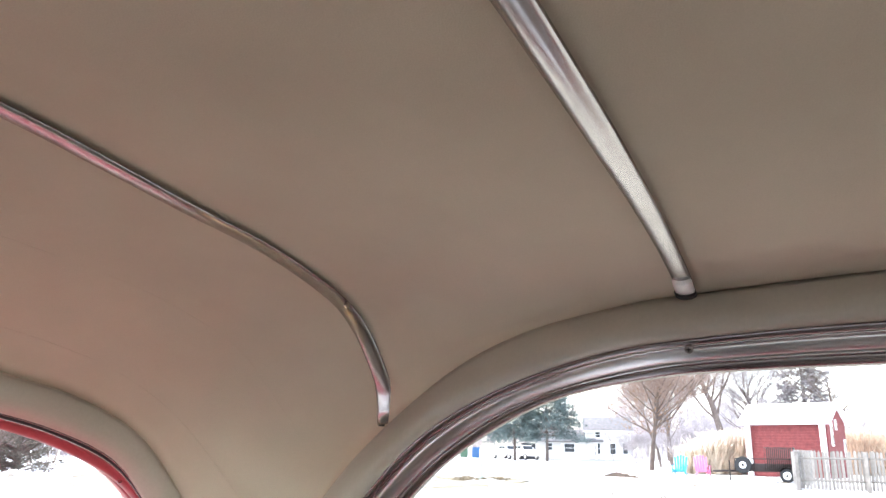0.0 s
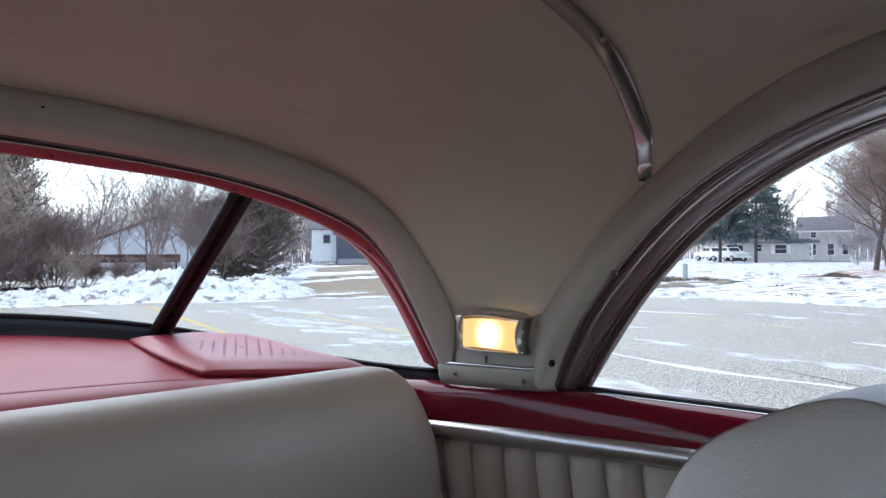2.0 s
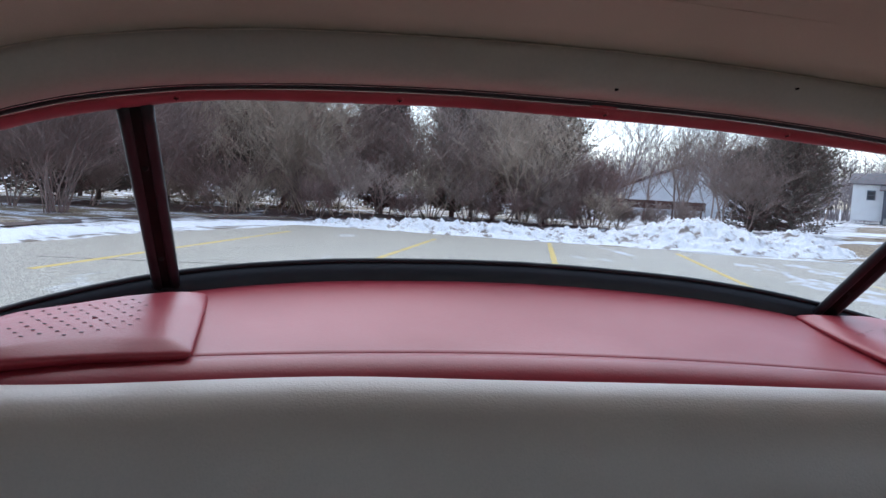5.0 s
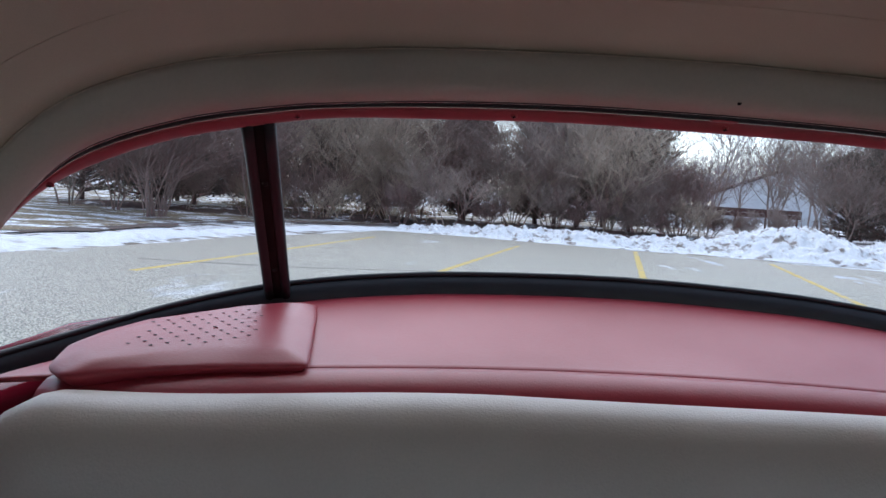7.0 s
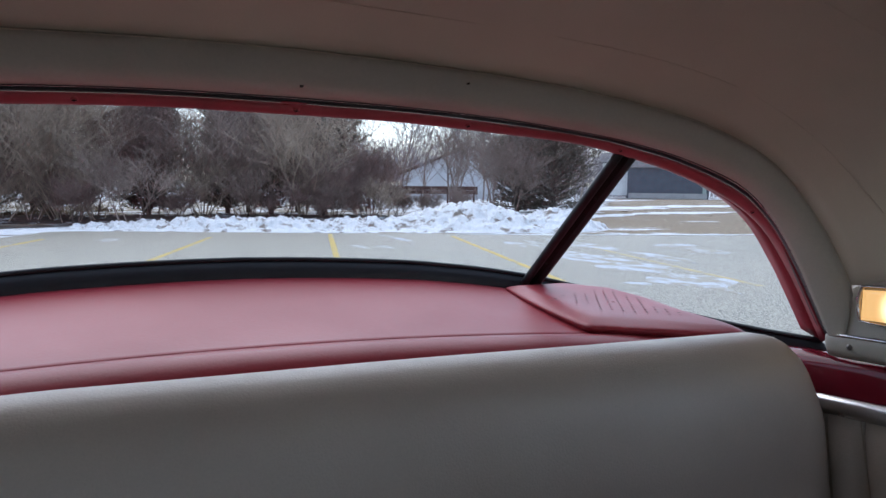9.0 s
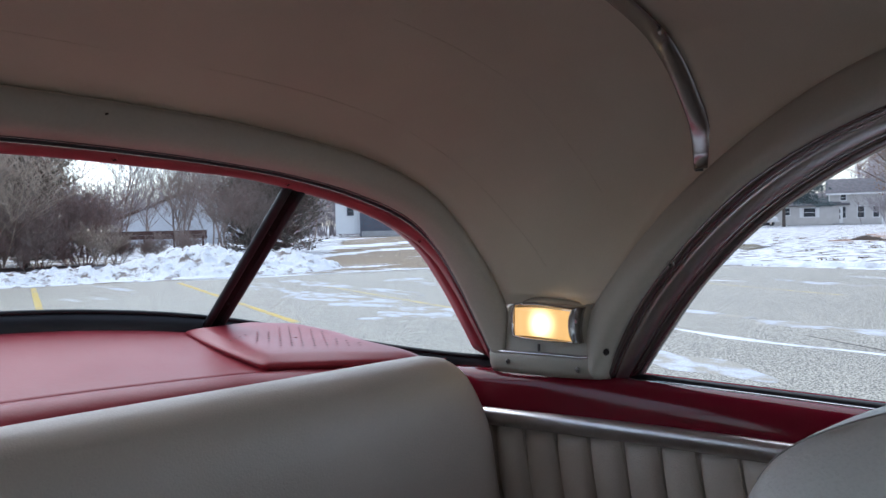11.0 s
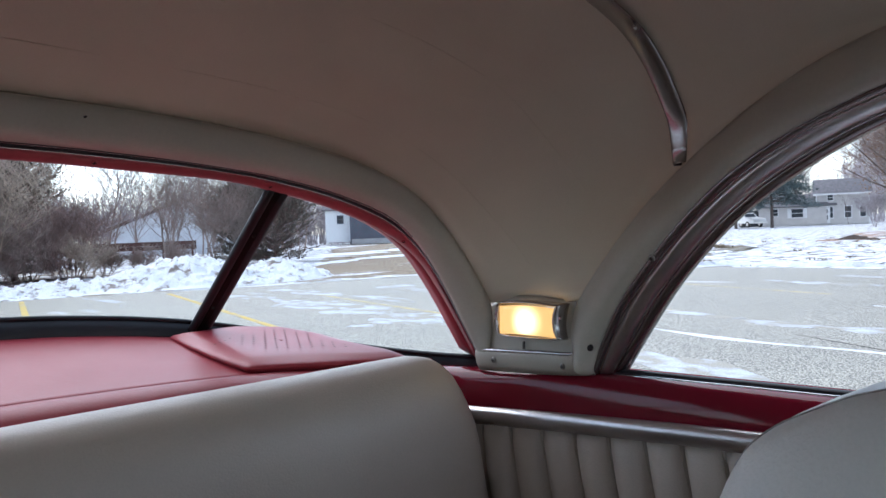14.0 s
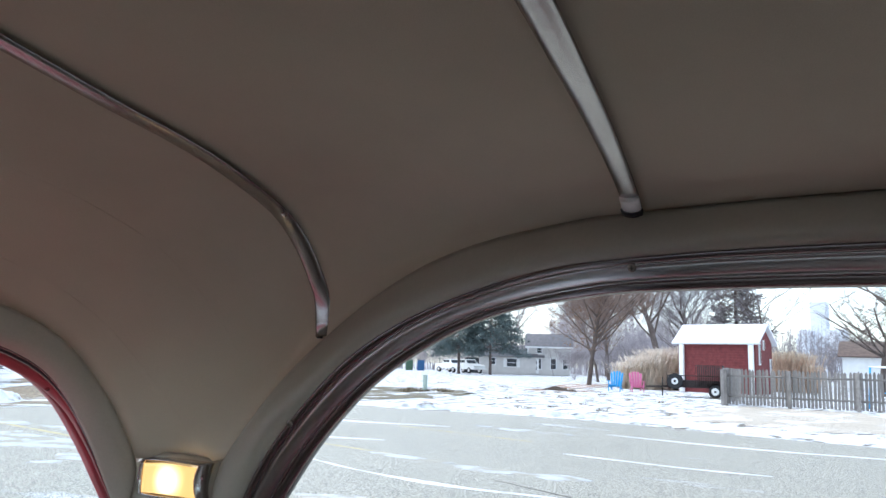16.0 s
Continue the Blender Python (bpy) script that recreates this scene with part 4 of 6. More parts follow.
outline = [(-0.385, 1.173, 0), (-0.390, 1.250, 0), (-0.396, 1.340, 0), (-0.402, 1.405, 0), (-0.430, 1.402, 0), (-0.484, 1.373, 0), (-0.526, 1.338, 0), (-0.576, 1.289, 0), (-0.602, 1.235, 0), (-0.614, 1.190, 0), (-0.606, 1.130, 0), (-0.584, 1.106, 0), (-0.528, 1.135, 0), (-0.470, 1.154, 0), (-0.419, 1.165, 0)]
speaker_pod(outline, 1.0685, 0.085, POD_LABEL, [(-x, y) for x, y in field])

# ---- rear seat ----
rear_seat = thing("rear_seat", "cream vinyl rear bench seat with a smooth padded back", "seat", base=CAR)
PROF = spline([(0, 1.158, 0.955), (0, 1.155, 1.000), (0, 1.143, 1.028), (0, 1.118, 1.045), (0, 1.090, 1.049), (0, 1.066, 1.041), (0, 1.046, 1.018), (0, 1.034, 0.985), (0, 1.029, 0.94), (0, 1.027, 0.85), (0, 1.015, 0.72), (0, 0.990, 0.58)], 34)
rows = []
for p in PROF:
    hw = 0.641 + max(0, 0.995 - p[2]) * 0.18
    row = []
    for b in np.linspace(-1, 1, 81):
        f = abs(b)
        k = max(0.0, (f - 0.89) / 0.11)
        roll = 1 - math.sqrt(max(0.0, 1 - k * k))
        top = max(0.0, (p[2] - 0.95) / 0.09)
        x = b * hw
        sag = min(1.0, max(0.0, (-x - 0.20) / 0.33))
        z = p[2] - 0.075 * roll * top - 0.013 * sag * sag * (3 - 2 * sag) * min(1.0, top)
        y = p[1] + (0.05 * roll if p[1] < 1.09 else 0.0) - 0.02 * b * b * (1 if p[1] < 1.10 else 0.6) + 0.0015 * math.sin(b * 9)
        row.append((x, y, z))
    rows.append(row)
sheet("backrest", rows, CREAM_VINYL, rear_seat, "smooth cream vinyl backrest", 0.004, -1.0)
cush = box_bm((1.30, 0.44, 0.16), (0, 0.76, 0.52), 0.05, 4)
part("cushion", cush, CREAM_VINYL, rear_seat, "cream vinyl seat cushion")
box("seat_base", (1.30, 0.46, 0.14), (0, 0.78, 0.385), CARPET, rear_seat, "dark seat base", 0.01)

# ---- front seats: two separate backs with pleated faces ----
# the left seat is out of view: mirrored, and added to block front light
for sx in (1, -1):
    front_seat = thing("front_seat", "cream vinyl front seat back with pleated face and stitched end", "seat", "front seats", base=CAR)
    PF = spline([(0, 0.618, 0.78), (0, 0.598, 0.92), (0, 0.578, 1.010), (0, 0.560, 1.058), (0, 0.538, 1.083), (0, 0.507, 1.1015), (0, 0.484, 1.112), (0, 0.461, 1.118), (0, 0.4405, 1.115), (0, 0.4275, 1.106), (0, 0.430, 1.090), (0, 0.438, 1.072), (0, 0.450, 1.030), (0, 0.470, 0.95), (0, 0.497, 0.80), (0, 0.517, 0.66)], 90)
    X0, X1 = 0.360, 0.692
    rows = []
    mid = np.array((0, 0.50, 0.97))
    for i, x in enumerate(np.concatenate([[X0, X0 + 0.0008, X0 + 0.003, X0 + 0.006, X0 + 0.011, X0 + 0.018], X0 + 0.0235 + 0.00325 * np.arange(89), [X1 - 0.012, X1 - 0.005, X1 - 0.001, X1]])):
        u = min(1.0, (x - X0) / 0.070)
        swell = 0.002 * math.sqrt(max(0.0, 1 - (1 - u) ** 2)) - 0.064 * max(0.0, (x - 0.405) / 0.285) ** 2
        row = []
        for j, p in enumerate(PF):
            d = p - mid
            up_here = min(1.0, max(0.25, (p[2] - 0.95) / 0.12))
            q = p + d / np.linalg.norm(d) * swell * up_here
            if q[1] < 0.50 and j > 45 and q[2] < 1.102 and X0 + 0.004 < x < X1 - 0.02:
                w = min(1.0, (1.102 - q[2]) / 0.010)
                q[1] += w * (0.019 * (1 - abs(math.sin((x - X0 - 0.004) / 0.026 * math.pi)) ** 0.7) - 0.005)
            row.append((x, q[1] - 0.10 * (x - X0), q[2]))
        rows.append(row)
    # the flat stitched end
    end = np.array(rows[0])
    c = end.mean(axis=0)
    for k in (0.985, 0.95, 0.89, 0.8, 0.67, 0.5, 0.3, 0.05):
        rows.insert(0, [tuple(c + (p - c) * k - np.array((0.044 * math.sqrt(1 - k * k), 0, 0))) for p in end])
    sheet("seat_back", rows if sx > 0 else flip(rows), LIT_SEAT_VINYL, front_seat, "grained cream vinyl seat back")
    ring = np.array(rows[8])
    bar("end_welt", spline([((p[0] - 0.0005) * sx, p[1], p[2]) for p in ring[28:76:2]], 100), 0.0008, WELT, front_seat, "grey stitched welt round the seat end", 6)
    front = [(x, 0.4262 + 0.0035 * min(1.0, (x - X0) / 0.05) - 0.10 * (x - X0) + 0.003 * ((x - X0) / 0.32) ** 2, 1.1045 + 0.004 * min(1.0, (x - X0) / 0.05) - 0.044 * max(0.0, (x - 0.41) / 0.28) ** 2) for x in np.linspace(X0, X1 - 0.02, 14)]
    bar("face_welt", np.array((sx, 1, 1)) * spline(front, 60), 0.0014, WELT, front_seat, "stitched welt over the pleats", 6)
    # added out of view to keep front light off the rear seat's face
    box("light_block", (0.30, 0.14, 0.51), (sx * 0.165, 0.53, 0.745), CREAM_VINYL, front_seat, "unseen cream vinyl block that shades the rear seat", 0.04, 3)
    box("front_cushion", (0.56, 0.46, 0.20), (sx * 0.36, 0.15, 0.50), CREAM_VINYL, front_seat, "cream vinyl front cushion", 0.06, 4)
    box("front_seat_base", (0.52, 0.42, 0.12), (sx * 0.36, 0.16, 0.36), CARPET, front_seat, "dark seat base", 0.01)

# ---- courtesy lamp on the right rear pillar ----
lamp = thing("courtesy_lamp", "lit amber courtesy lamp in a bright bezel on the pillar", "lamp", base=CAR)
LY0, LY1, LZ0, LZ1 = 0.917, 1.009, 1.0775, 1.1180
GLOW = glow_material("lit_amber_lens", (1.0, 0.56, 0.19), 0.46, (1.0, 0.84, 0.50), 1.5, (0.655, 0.960, 1.097), 0.033)
lens_rows = []
for k in range(15):
    w = k / 14
    y = LY1 + (LY0 - LY1) * w
    bow_out = 0.014 * math.sin(math.pi * (0.12 + 0.76 * w))
    lens_rows.append([(0.674 - bow_out + 0.02 * (z - 1.08), y, z) for z in np.linspace(LZ0 + 0.003 * math.sin(math.pi * w), LZ1 - 0.003 + 0.003 * math.sin(math.pi * w), 8)])
sheet("lens", lens_rows, GLOW, lamp, "glowing amber lens", 0.002, 0.0)


def lamp_loop(out, x0, flare):
    """One ring of the bezel: a bowed top, a waisted front end, a straight foot and a rounded rear end."""
    ring = []
    arch = lambda w: 0.013 * math.sin(math.pi * (0.12 + 0.76 * w))
    for w in np.linspace(0, 1, 14):
        ring.append((x0 - arch(w), LY1 + out - (LY1 - LY0 + 2 * out + flare) * w, LZ1 + out * 0.7 + 0.003 * math.sin(math.pi * w)))
    for t in np.linspace(0.85, -0.85, 9):
        ring.append((x0 - arch(1.0), LY0 - out - flare + (0.0065 - 0.3 * flare) * (1 - t * t), 1.0978 + (0.0203 + out * 0.7) * t))
    for w in np.linspace(1, 0, 14):
        ring.append((x0 - arch(w), LY1 + out - (LY1 - LY0 + 2 * out + flare) * w, LZ0 - out * 0.7))
    for t in np.linspace(-0.85, 0.85, 9):
        ring.append((x0 - arch(0.0), LY1 + out + 0.004 * (1 - t * t), 1.0978 + (0.0203 + out * 0.7) * t))
    return ring


bezel_rows = [lamp_loop(o, x, fl) for o, x, fl in ((-0.0015, 0.6765, 0.0), (0.0005, 0.6715, 0.0), (0.0018, 0.6705, 0.001), (0.0030, 0.6730, 0.003), (0.0036, 0.6800, 0.0045), (0.0038, 0.6930, 0.0045))]
sheet("bezel", bezel_rows, BOW_STEEL, lamp, "bright lamp bezel with a waisted end", closed=True)
box("lamp_housing", (0.012, 0.086, 0.044), (0.691, 0.9635, 1.0975), SATIN, lamp, "bright lamp housing", 0.004)
for yy in (LY1 + 0.009, LY0 - 0.003):
    part("bezel_stud", disc_bm(0.0030, 0.005, (0.6735, yy, 1.103), "x", 10, bevel=0.001), CHROME, lamp, "small bright stud")
bulb = new("courtesy_light", bpy.data.lights.new("courtesy_light", "POINT"))
bulb.data.energy, bulb.data.color, bulb.data.shadow_soft_size = 0.0007, (1.0, 0.66, 0.34), 0.015
bulb.parent = lamp
bulb.matrix_basis = Matrix.Translation((0.645, 0.964, 1.110))


# ---- outdoors: ground ----
def flat_sheet(name, outline, z, mat, label, category):
    bm = bmesh.new()
    vs = [bm.verts.new((x, y, z)) for x, y in outline]
    bm.faces.new(vs)
    bmesh.ops.triangulate(bm, faces=bm.faces)
    me = bpy.data.meshes.new(name)
    bm.to_mesh(me)
    bm.free()
    me.materials.append(mat)
    return tagged(put(name, me), label, category, kind="structure")


def wavy(points, step, amount, seed):
    """A closed outline with a ragged edge."""
    rnd = random.Random(seed)
    out = []
    for (x0, y0), (x1, y1) in zip(points, points[1:] + points[:1]):
        n = max(1, int(math.hypot(x1 - x0, y1 - y0) / step))
        for i in range(n):
            t = i / n
            a = amount if 0 < i else 0.0
            out.append((x0 + (x1 - x0) * t + rnd.uniform(-a, a), y0 + (y1 - y0) * t + rnd.uniform(-a, a)))
    return out


def ground_height(x, y):
    return 0.05 * (noise.noise((x * 0.06, y * 0.06, 0.3)) - 0.9) * min(1, max(0, (math.hypot(x, y) - 35) / 40))


xs = np.concatenate([np.linspace(-1500, -120, 8), np.linspace(-100, 130, 90), np.linspace(150, 1500, 10)])
ys = np.concatenate([np.linspace(-1500, -120, 8), np.linspace(-100, 130, 90), np.linspace(150, 1500, 10)])
v, f = grid([[(x, y, ground_height(x, y)) for x in xs] for y in ys])
tagged(put("ground", mesh("ground", v, f, LAWN)), "snow-dusted lawn with dead grass showing through", "ground", kind="structure")
LOT = [(-4.4, 20.4), (-2.0, 20.0), (1.0, 19.2), (5.7, 18.5), (8.8, 17.6), (11.5, 17.0), (16.6, 16.2), (16.2, 12.2), (16.8, 10.0), (16.9, 8.3), (16.6, 6.6), (15.9, 4.3), (15.4, 1.7), (15.3, -20), (15.3, -45), (-26, -45), (-14, -8), (-8.8, 4.0), (-6.7, 12.0), (-6.05, 15.3), (-5.2, 17.4)]
flat_sheet("parking_lot", wavy(LOT, 0.5, 0.10, 3), 0.012, ASPHALT, "worn grey asphalt parking lot with ice patches", "parking lot")
flat_sheet("dirt_verge", wavy([(8.5, 17.5), (11.5, 16.8), (17.2, 16.0), (21, 19), (33, 40), (50, 64), (34, 66), (22, 44), (14, 29), (10, 22)], 1.0, 0.35, 4), 0.008, VERGE, "brown dead grass verge streaked with snow", "ground")
flat_sheet("gravel_drive", wavy([(18.2, 6.9), (20.5, 6.6), (24, 7.5), (29.0, 7.9), (29.0, 3.6), (25, 2.4), (22, 0.6), (19.5, -3), (19, 2.2), (18.0, 3.6), (19.6, 5.0)], 0.6, 0.3, 5), 0.008, GRAVEL, "wet gravel driveway edged with snow", "ground")


flat_sheet("far_turf", wavy([(-34, 9), (-10.6, 10), (-9.4, 15), (-8.8, 19), (-6.8, 22), (-4.5, 24), (4, 25.5), (7, 29), (5, 50), (-20, 60), (-50, 50)], 0.8, 0.4, 7), 0.009, TURF, "flat brown field with old snow beyond the brush", "ground")
flat_sheet("turf_patch", wavy([(16.4, 17.5), (20, 16.0), (24.5, 16.6), (28.6, 18.2), (30, 20.6), (29, 24), (25, 28), (20, 27), (17.2, 22)], 0.6, 0.4, 6), 0.010, ROUGH_TURF, "flattened brown turf with snow between", "ground")
flat_sheet("leaf_litter", wavy([(39.5, 19.2), (44, 19.6), (50, 20.4), (54, 21.6), (56, 23.6), (52, 24.6), (47, 23.4), (43, 21.6), (40, 20.6)], 0.7, 0.4, 9), 0.010, RUST_LITTER, "rusty fallen leaves on the snow under the tree", "ground")
flat_sheet("bare_earth", wavy([(33.4, 18.2), (35.0, 17.0), (37.6, 16.6), (39.4, 17.6), (38.8, 19.4), (36.6, 19.7), (34.4, 19.3)], 0.5, 0.35, 10), 0.010, RUST_LITTER, "trodden earth and leaves in the thin snow", "ground")
flat_sheet("muddy_edge", wavy([(3.2, 18.75), (6.4, 18.2), (9.0, 17.45), (11.6, 16.9), (12.0, 17.5), (9.6, 18.6), (6.2, 19.3), (3.4, 19.6)], 0.4, 0.12, 8), 0.018, TURF, "muddy brown edge along the snow bank", "ground")


def strip_on_ground(name, line, width, z, mat, label, category, group, seed, thick=0.004):
    rnd = random.Random(seed)
    c = spline([(x, y, 0) for x, y in line], max(8, int(len(line) * 14)))
    d = np.gradient(c, axis=0)
    rows = [[], [], [], []]
    for p, t in zip(c, d):
        nrm = np.array((-t[1], t[0], 0)) / (np.linalg.norm(t) + 1e-9)
        w = width * (0.5 + rnd.uniform(-0.06, 0.06) if mat in (YELLOW, FADED_YELLOW) else 0.42 + 0.55 * noise.noise((p[0] * 1.7, p[1] * 1.7, seed)) if mat is ICE else max(0.03, 0.42 + 0.75 * noise.noise((p[0] * 0.9, p[1] * 0.9, seed))) * rnd.uniform(0.8, 1.1))
        if mat is ICE:
            w = max(0.03, w)
        if mat is ICE or mat is CLEAN_SNOW:
            along = len(rows[0]) / (len(c) - 1)
            w *= min(1.0, 0.06 + 5.0 * min(along, 1 - along))
        a, b = p + nrm * w, p - nrm * w
        rows[0].append((a[0], a[1], z - 0.004))
        rows[1].append((a[0] * 0.9 + b[0] * 0.1, a[1] * 0.9 + b[1] * 0.1, z + thick))
        rows[2].append((a[0] * 0.1 + b[0] * 0.9, a[1] * 0.1 + b[1] * 0.9, z + thick))
        rows[3].append((b[0], b[1], z - 0.004))
    return tagged(put(name, mesh(name, *grid(rows), mat)), label, category, group, "structure")


for i, (a, b) in enumerate((((-5.0, 9.0), (-4.0, 17.6)), ((-1.9, 9.0), (-0.7, 17.8)), ((1.15, 9.2), (2.0, 18.6)), ((3.9, 9.2), (4.75, 17.6)), ((6.15, 8.4), (6.75, 15.4)), ((8.25, 6.5), (8.7, 9.4)), ((11.3, 6.3), (11.9, 9.5)))):
    strip_on_ground("parking_line", [a, ((a[0] + b[0]) / 2, (a[1] + b[1]) / 2), b], 0.11 if i < 5 else 0.06, 0.014, YELLOW if i < 4 else FADED_YELLOW, "worn yellow painted parking line", "parking line", "parking lines", 20 + i, 0.002)
STREAKS = [([(7.15, 7.2), (6.8, 6.0), (6.65, 4.7), (6.75, 3.4), (6.3, 1.5)], 0.10), ([(10.15, 5.2), (9.95, 3.5), (10.0, 2.4)], 0.07),
           ([(9.5, 12.5), (9.0, 10.0), (9.6, 8.0)], 0.16), ([(12.5, 14.0), (12.0, 11.0), (12.6, 8.8)], 0.14), ([(3.1, 18.2), (3.4, 16.4), (3.2, 15.0)], 0.20), ([(13.6, 6.0), (13.2, 3.0), (13.8, -1.0)], 0.10)]
for i, (line, w) in enumerate(STREAKS):
    strip_on_ground("ice_streak", line, w, 0.014, ICE if w > 0.18 else CLEAN_SNOW, "thin streak of trodden snow and ice", "snow", "ice streaks on the lot", 40 + i)
for i, (line, w) in enumerate((([(5.0, 18.25), (7.5, 17.75), (9.6, 17.5), (13.0, 17.0)], 0.22), ([(12.6, 27.0), (15.5, 29.6), (19.0, 31.5), (25.0, 33.0)], 1.7), ([(15.0, 34.0), (20.0, 38.5), (26.0, 42.0), (34.0, 44.0)], 3.4), ([(24.0, 54.0), (30.0, 58.5), (36.0, 62.0)], 2.4))):
    strip_on_ground("snow_streak", line, w, 0.017, CLEAN_SNOW, "ragged streak of old snow on the verge", "snow", "snow streaks on the verge", 50 + i, 0.01)
strip_on_ground("litter_strip", [(-9.3, 12.5), (-8.8, 15.2), (-8.3, 19.0), (-6.4, 21.6), (-4.4, 23.0)], 0.7, 0.03, LITTER, "dark leaf litter along the brush", "ground", "", 58, 0.012)
FILMS = [([(5.61, 14.05), (5.64, 13.32), (5.65, 12.27), (5.68, 10.75), (5.69, 9.75), (5.55, 8.68), (5.42, 7.81)], 0.85),
         ([(6.66, 16.71), (6.84, 13.78), (6.98, 11.88), (6.91, 10.94)], 0.5),
         ([(4.58, 8.98), (4.76, 8.88), (4.92, 8.87)], 0.26),
         ([(8.64, 14.96), (8.62, 14.04), (8.47, 12.38)], 0.55),
         ([(8.22, 7.13), (8.16, 6.3), (8.1, 5.67)], 0.32),
         ([(7.95, 5.65), (7.95, 4.83), (8.04, 3.83)], 0.45),
         ([(5.28, 5.52), (5.27, 4.7), (5.25, 4.19), (5.11, 3.55)], 0.55),
         ([(13.27, 8.65), (13.07, 7.59), (12.96, 6.34)], 0.35),
         ([(5.39, 15.74), (5.52, 14.75), (5.64, 13.95)], 0.45)]
for i, (line, w) in enumerate(FILMS):
    strip_on_ground("ice_film", line, w, 0.0165, ICE, "thin bluish film of ice on the asphalt", "ice", "films of ice on the lot", 60 + i, 0.002)


for i, line in enumerate(([(5.9, 1.6), (6.2, 2.6), (6.75, 3.2), (7.3, 4.6)], [(-5.6, 10.2), (-3.4, 10.6), (-1.2, 11.5), (0.8, 11.7)])):
    strip_on_ground("asphalt_crack", line, 0.013, 0.0145, CRACK, "thin dark crack in the asphalt", "crack", "cracks in the lot", 80 + i, 0.001)


def heap(name, line, widths, heights, mat, label, seed, rough=0.15, cells=56, freq=3.4):
    """A long ploughed bank of snow with a ragged crest."""
    n = 360
    c = spline([(x, y, 0) for x, y in line], n)
    at = np.linspace(0, 1, len(widths))
    rows = []
    for i in range(n):
        u = i / (n - 1)
        w, h = np.interp(u, at, widths), np.interp(u, at, heights)
        row = []
        for k in range(cells + 1):
            s = 2 * k / cells - 1
            x, y = c[i][0], c[i][1] + s * w
            base = max(0.0, 1 - abs(s) ** 1.6)
            lump = noise.fractal((x * freq, y * freq, seed), 1.0, 2.1, 5) + 0.5 * abs(noise.noise((x * 8.0, y * 8.0, seed + 4))) - 0.15
            lump += 0.55 * abs(noise.noise((x * 17.0, y * 17.0, seed + 6)))
            z = h * base * (0.80 + 0.5 * noise.noise((x * 0.6, y * 0.4, seed + 2))) + rough * lump * min(1, base * 2.2)
            row.append((x + 0.05 * noise.noise((x * 3, y * 3, 7)), y, max(-0.03, z) if 0 < k < cells else -0.04))
        rows.append(row)
    return tagged(put(name, mesh(name, *grid(rows), mat)), label, "snow", kind="structure")


heap("snow_bank", [(-4.2, 21.6), (-1.0, 21.2), (2.5, 20.7), (5.2, 20.4), (7.4, 20.2), (8.8, 20.0), (9.9, 20.3)], (0.7, 1.2, 1.5, 1.6, 1.5, 1.6, 1.9, 2.0, 1.6, 0.7), (0.06, 0.17, 0.24, 0.28, 0.28, 0.34, 0.60, 0.80, 0.66, 0.12), SNOW, "ragged bank of dirty ploughed snow", 1.0, 0.135, 84)
heap("snow_strip", [(-13.4, -2.0), (-9.9, 6.0), (-7.4, 13.0), (-6.6, 17.0), (-5.2, 20.2), (-2.5, 21.4)], (2.6, 2.6, 2.6, 2.4, 1.2, 0.5), (0.10, 0.10, 0.12, 0.14, 0.12, 0.05), CLEAN_SNOW, "low smooth strip of snow at the lot's edge", 5.0, 0.03)
heap("lawn_snow_edge", [(15.9, -6.0), (16.3, 1.7), (16.9, 4.3), (17.5, 7.0), (17.5, 10.0), (17.0, 12.5), (17.4, 15.5)], (0.4, 0.45, 0.5, 0.5, 0.3), (0.10, 0.12, 0.10, 0.12, 0.06), CLEAN_SNOW, "low ridge of snow along the lawn's edge", 9.0, 0.05)
heap("brush_floor", [(-16, 25.0), (-10, 25.5), (-4, 26.5), (3, 26.5), (8, 27.0)], (2.2, 2.4, 2.6, 2.8, 2.0), (0.08, 0.1, 0.14, 0.14, 0.08), LITTER, "leaf litter and snow under the brush", 13.0, 0.06)


# ---- trees ----
def prism(segs, a, b, ra, rb, sides=3):
    """Notes one tapered piece of wood; limb_mesh() makes the mesh."""
    segs.append((*a, *b, ra, rb, sides))


def unit(a):
    return a / (np.linalg.norm(a, axis=1)[:, None] + 1e-9)


def quads_mesh(name, co, quads, mat, smooth=True):
    me = bpy.data.meshes.new(name)
    me.vertices.add(len(co))
    me.vertices.foreach_set("co", np.asarray(co, np.float32).ravel())
    me.loops.add(quads.size)
    me.loops.foreach_set("vertex_index", np.asarray(quads, np.int32).ravel())
    me.polygons.add(len(quads))
    me.polygons.foreach_set("loop_start", np.arange(0, quads.size, 4, dtype=np.int32))
    me.materials.append(mat)
    me.update(calc_edges=True)
    if smooth:
        me.shade_smooth()
    return me


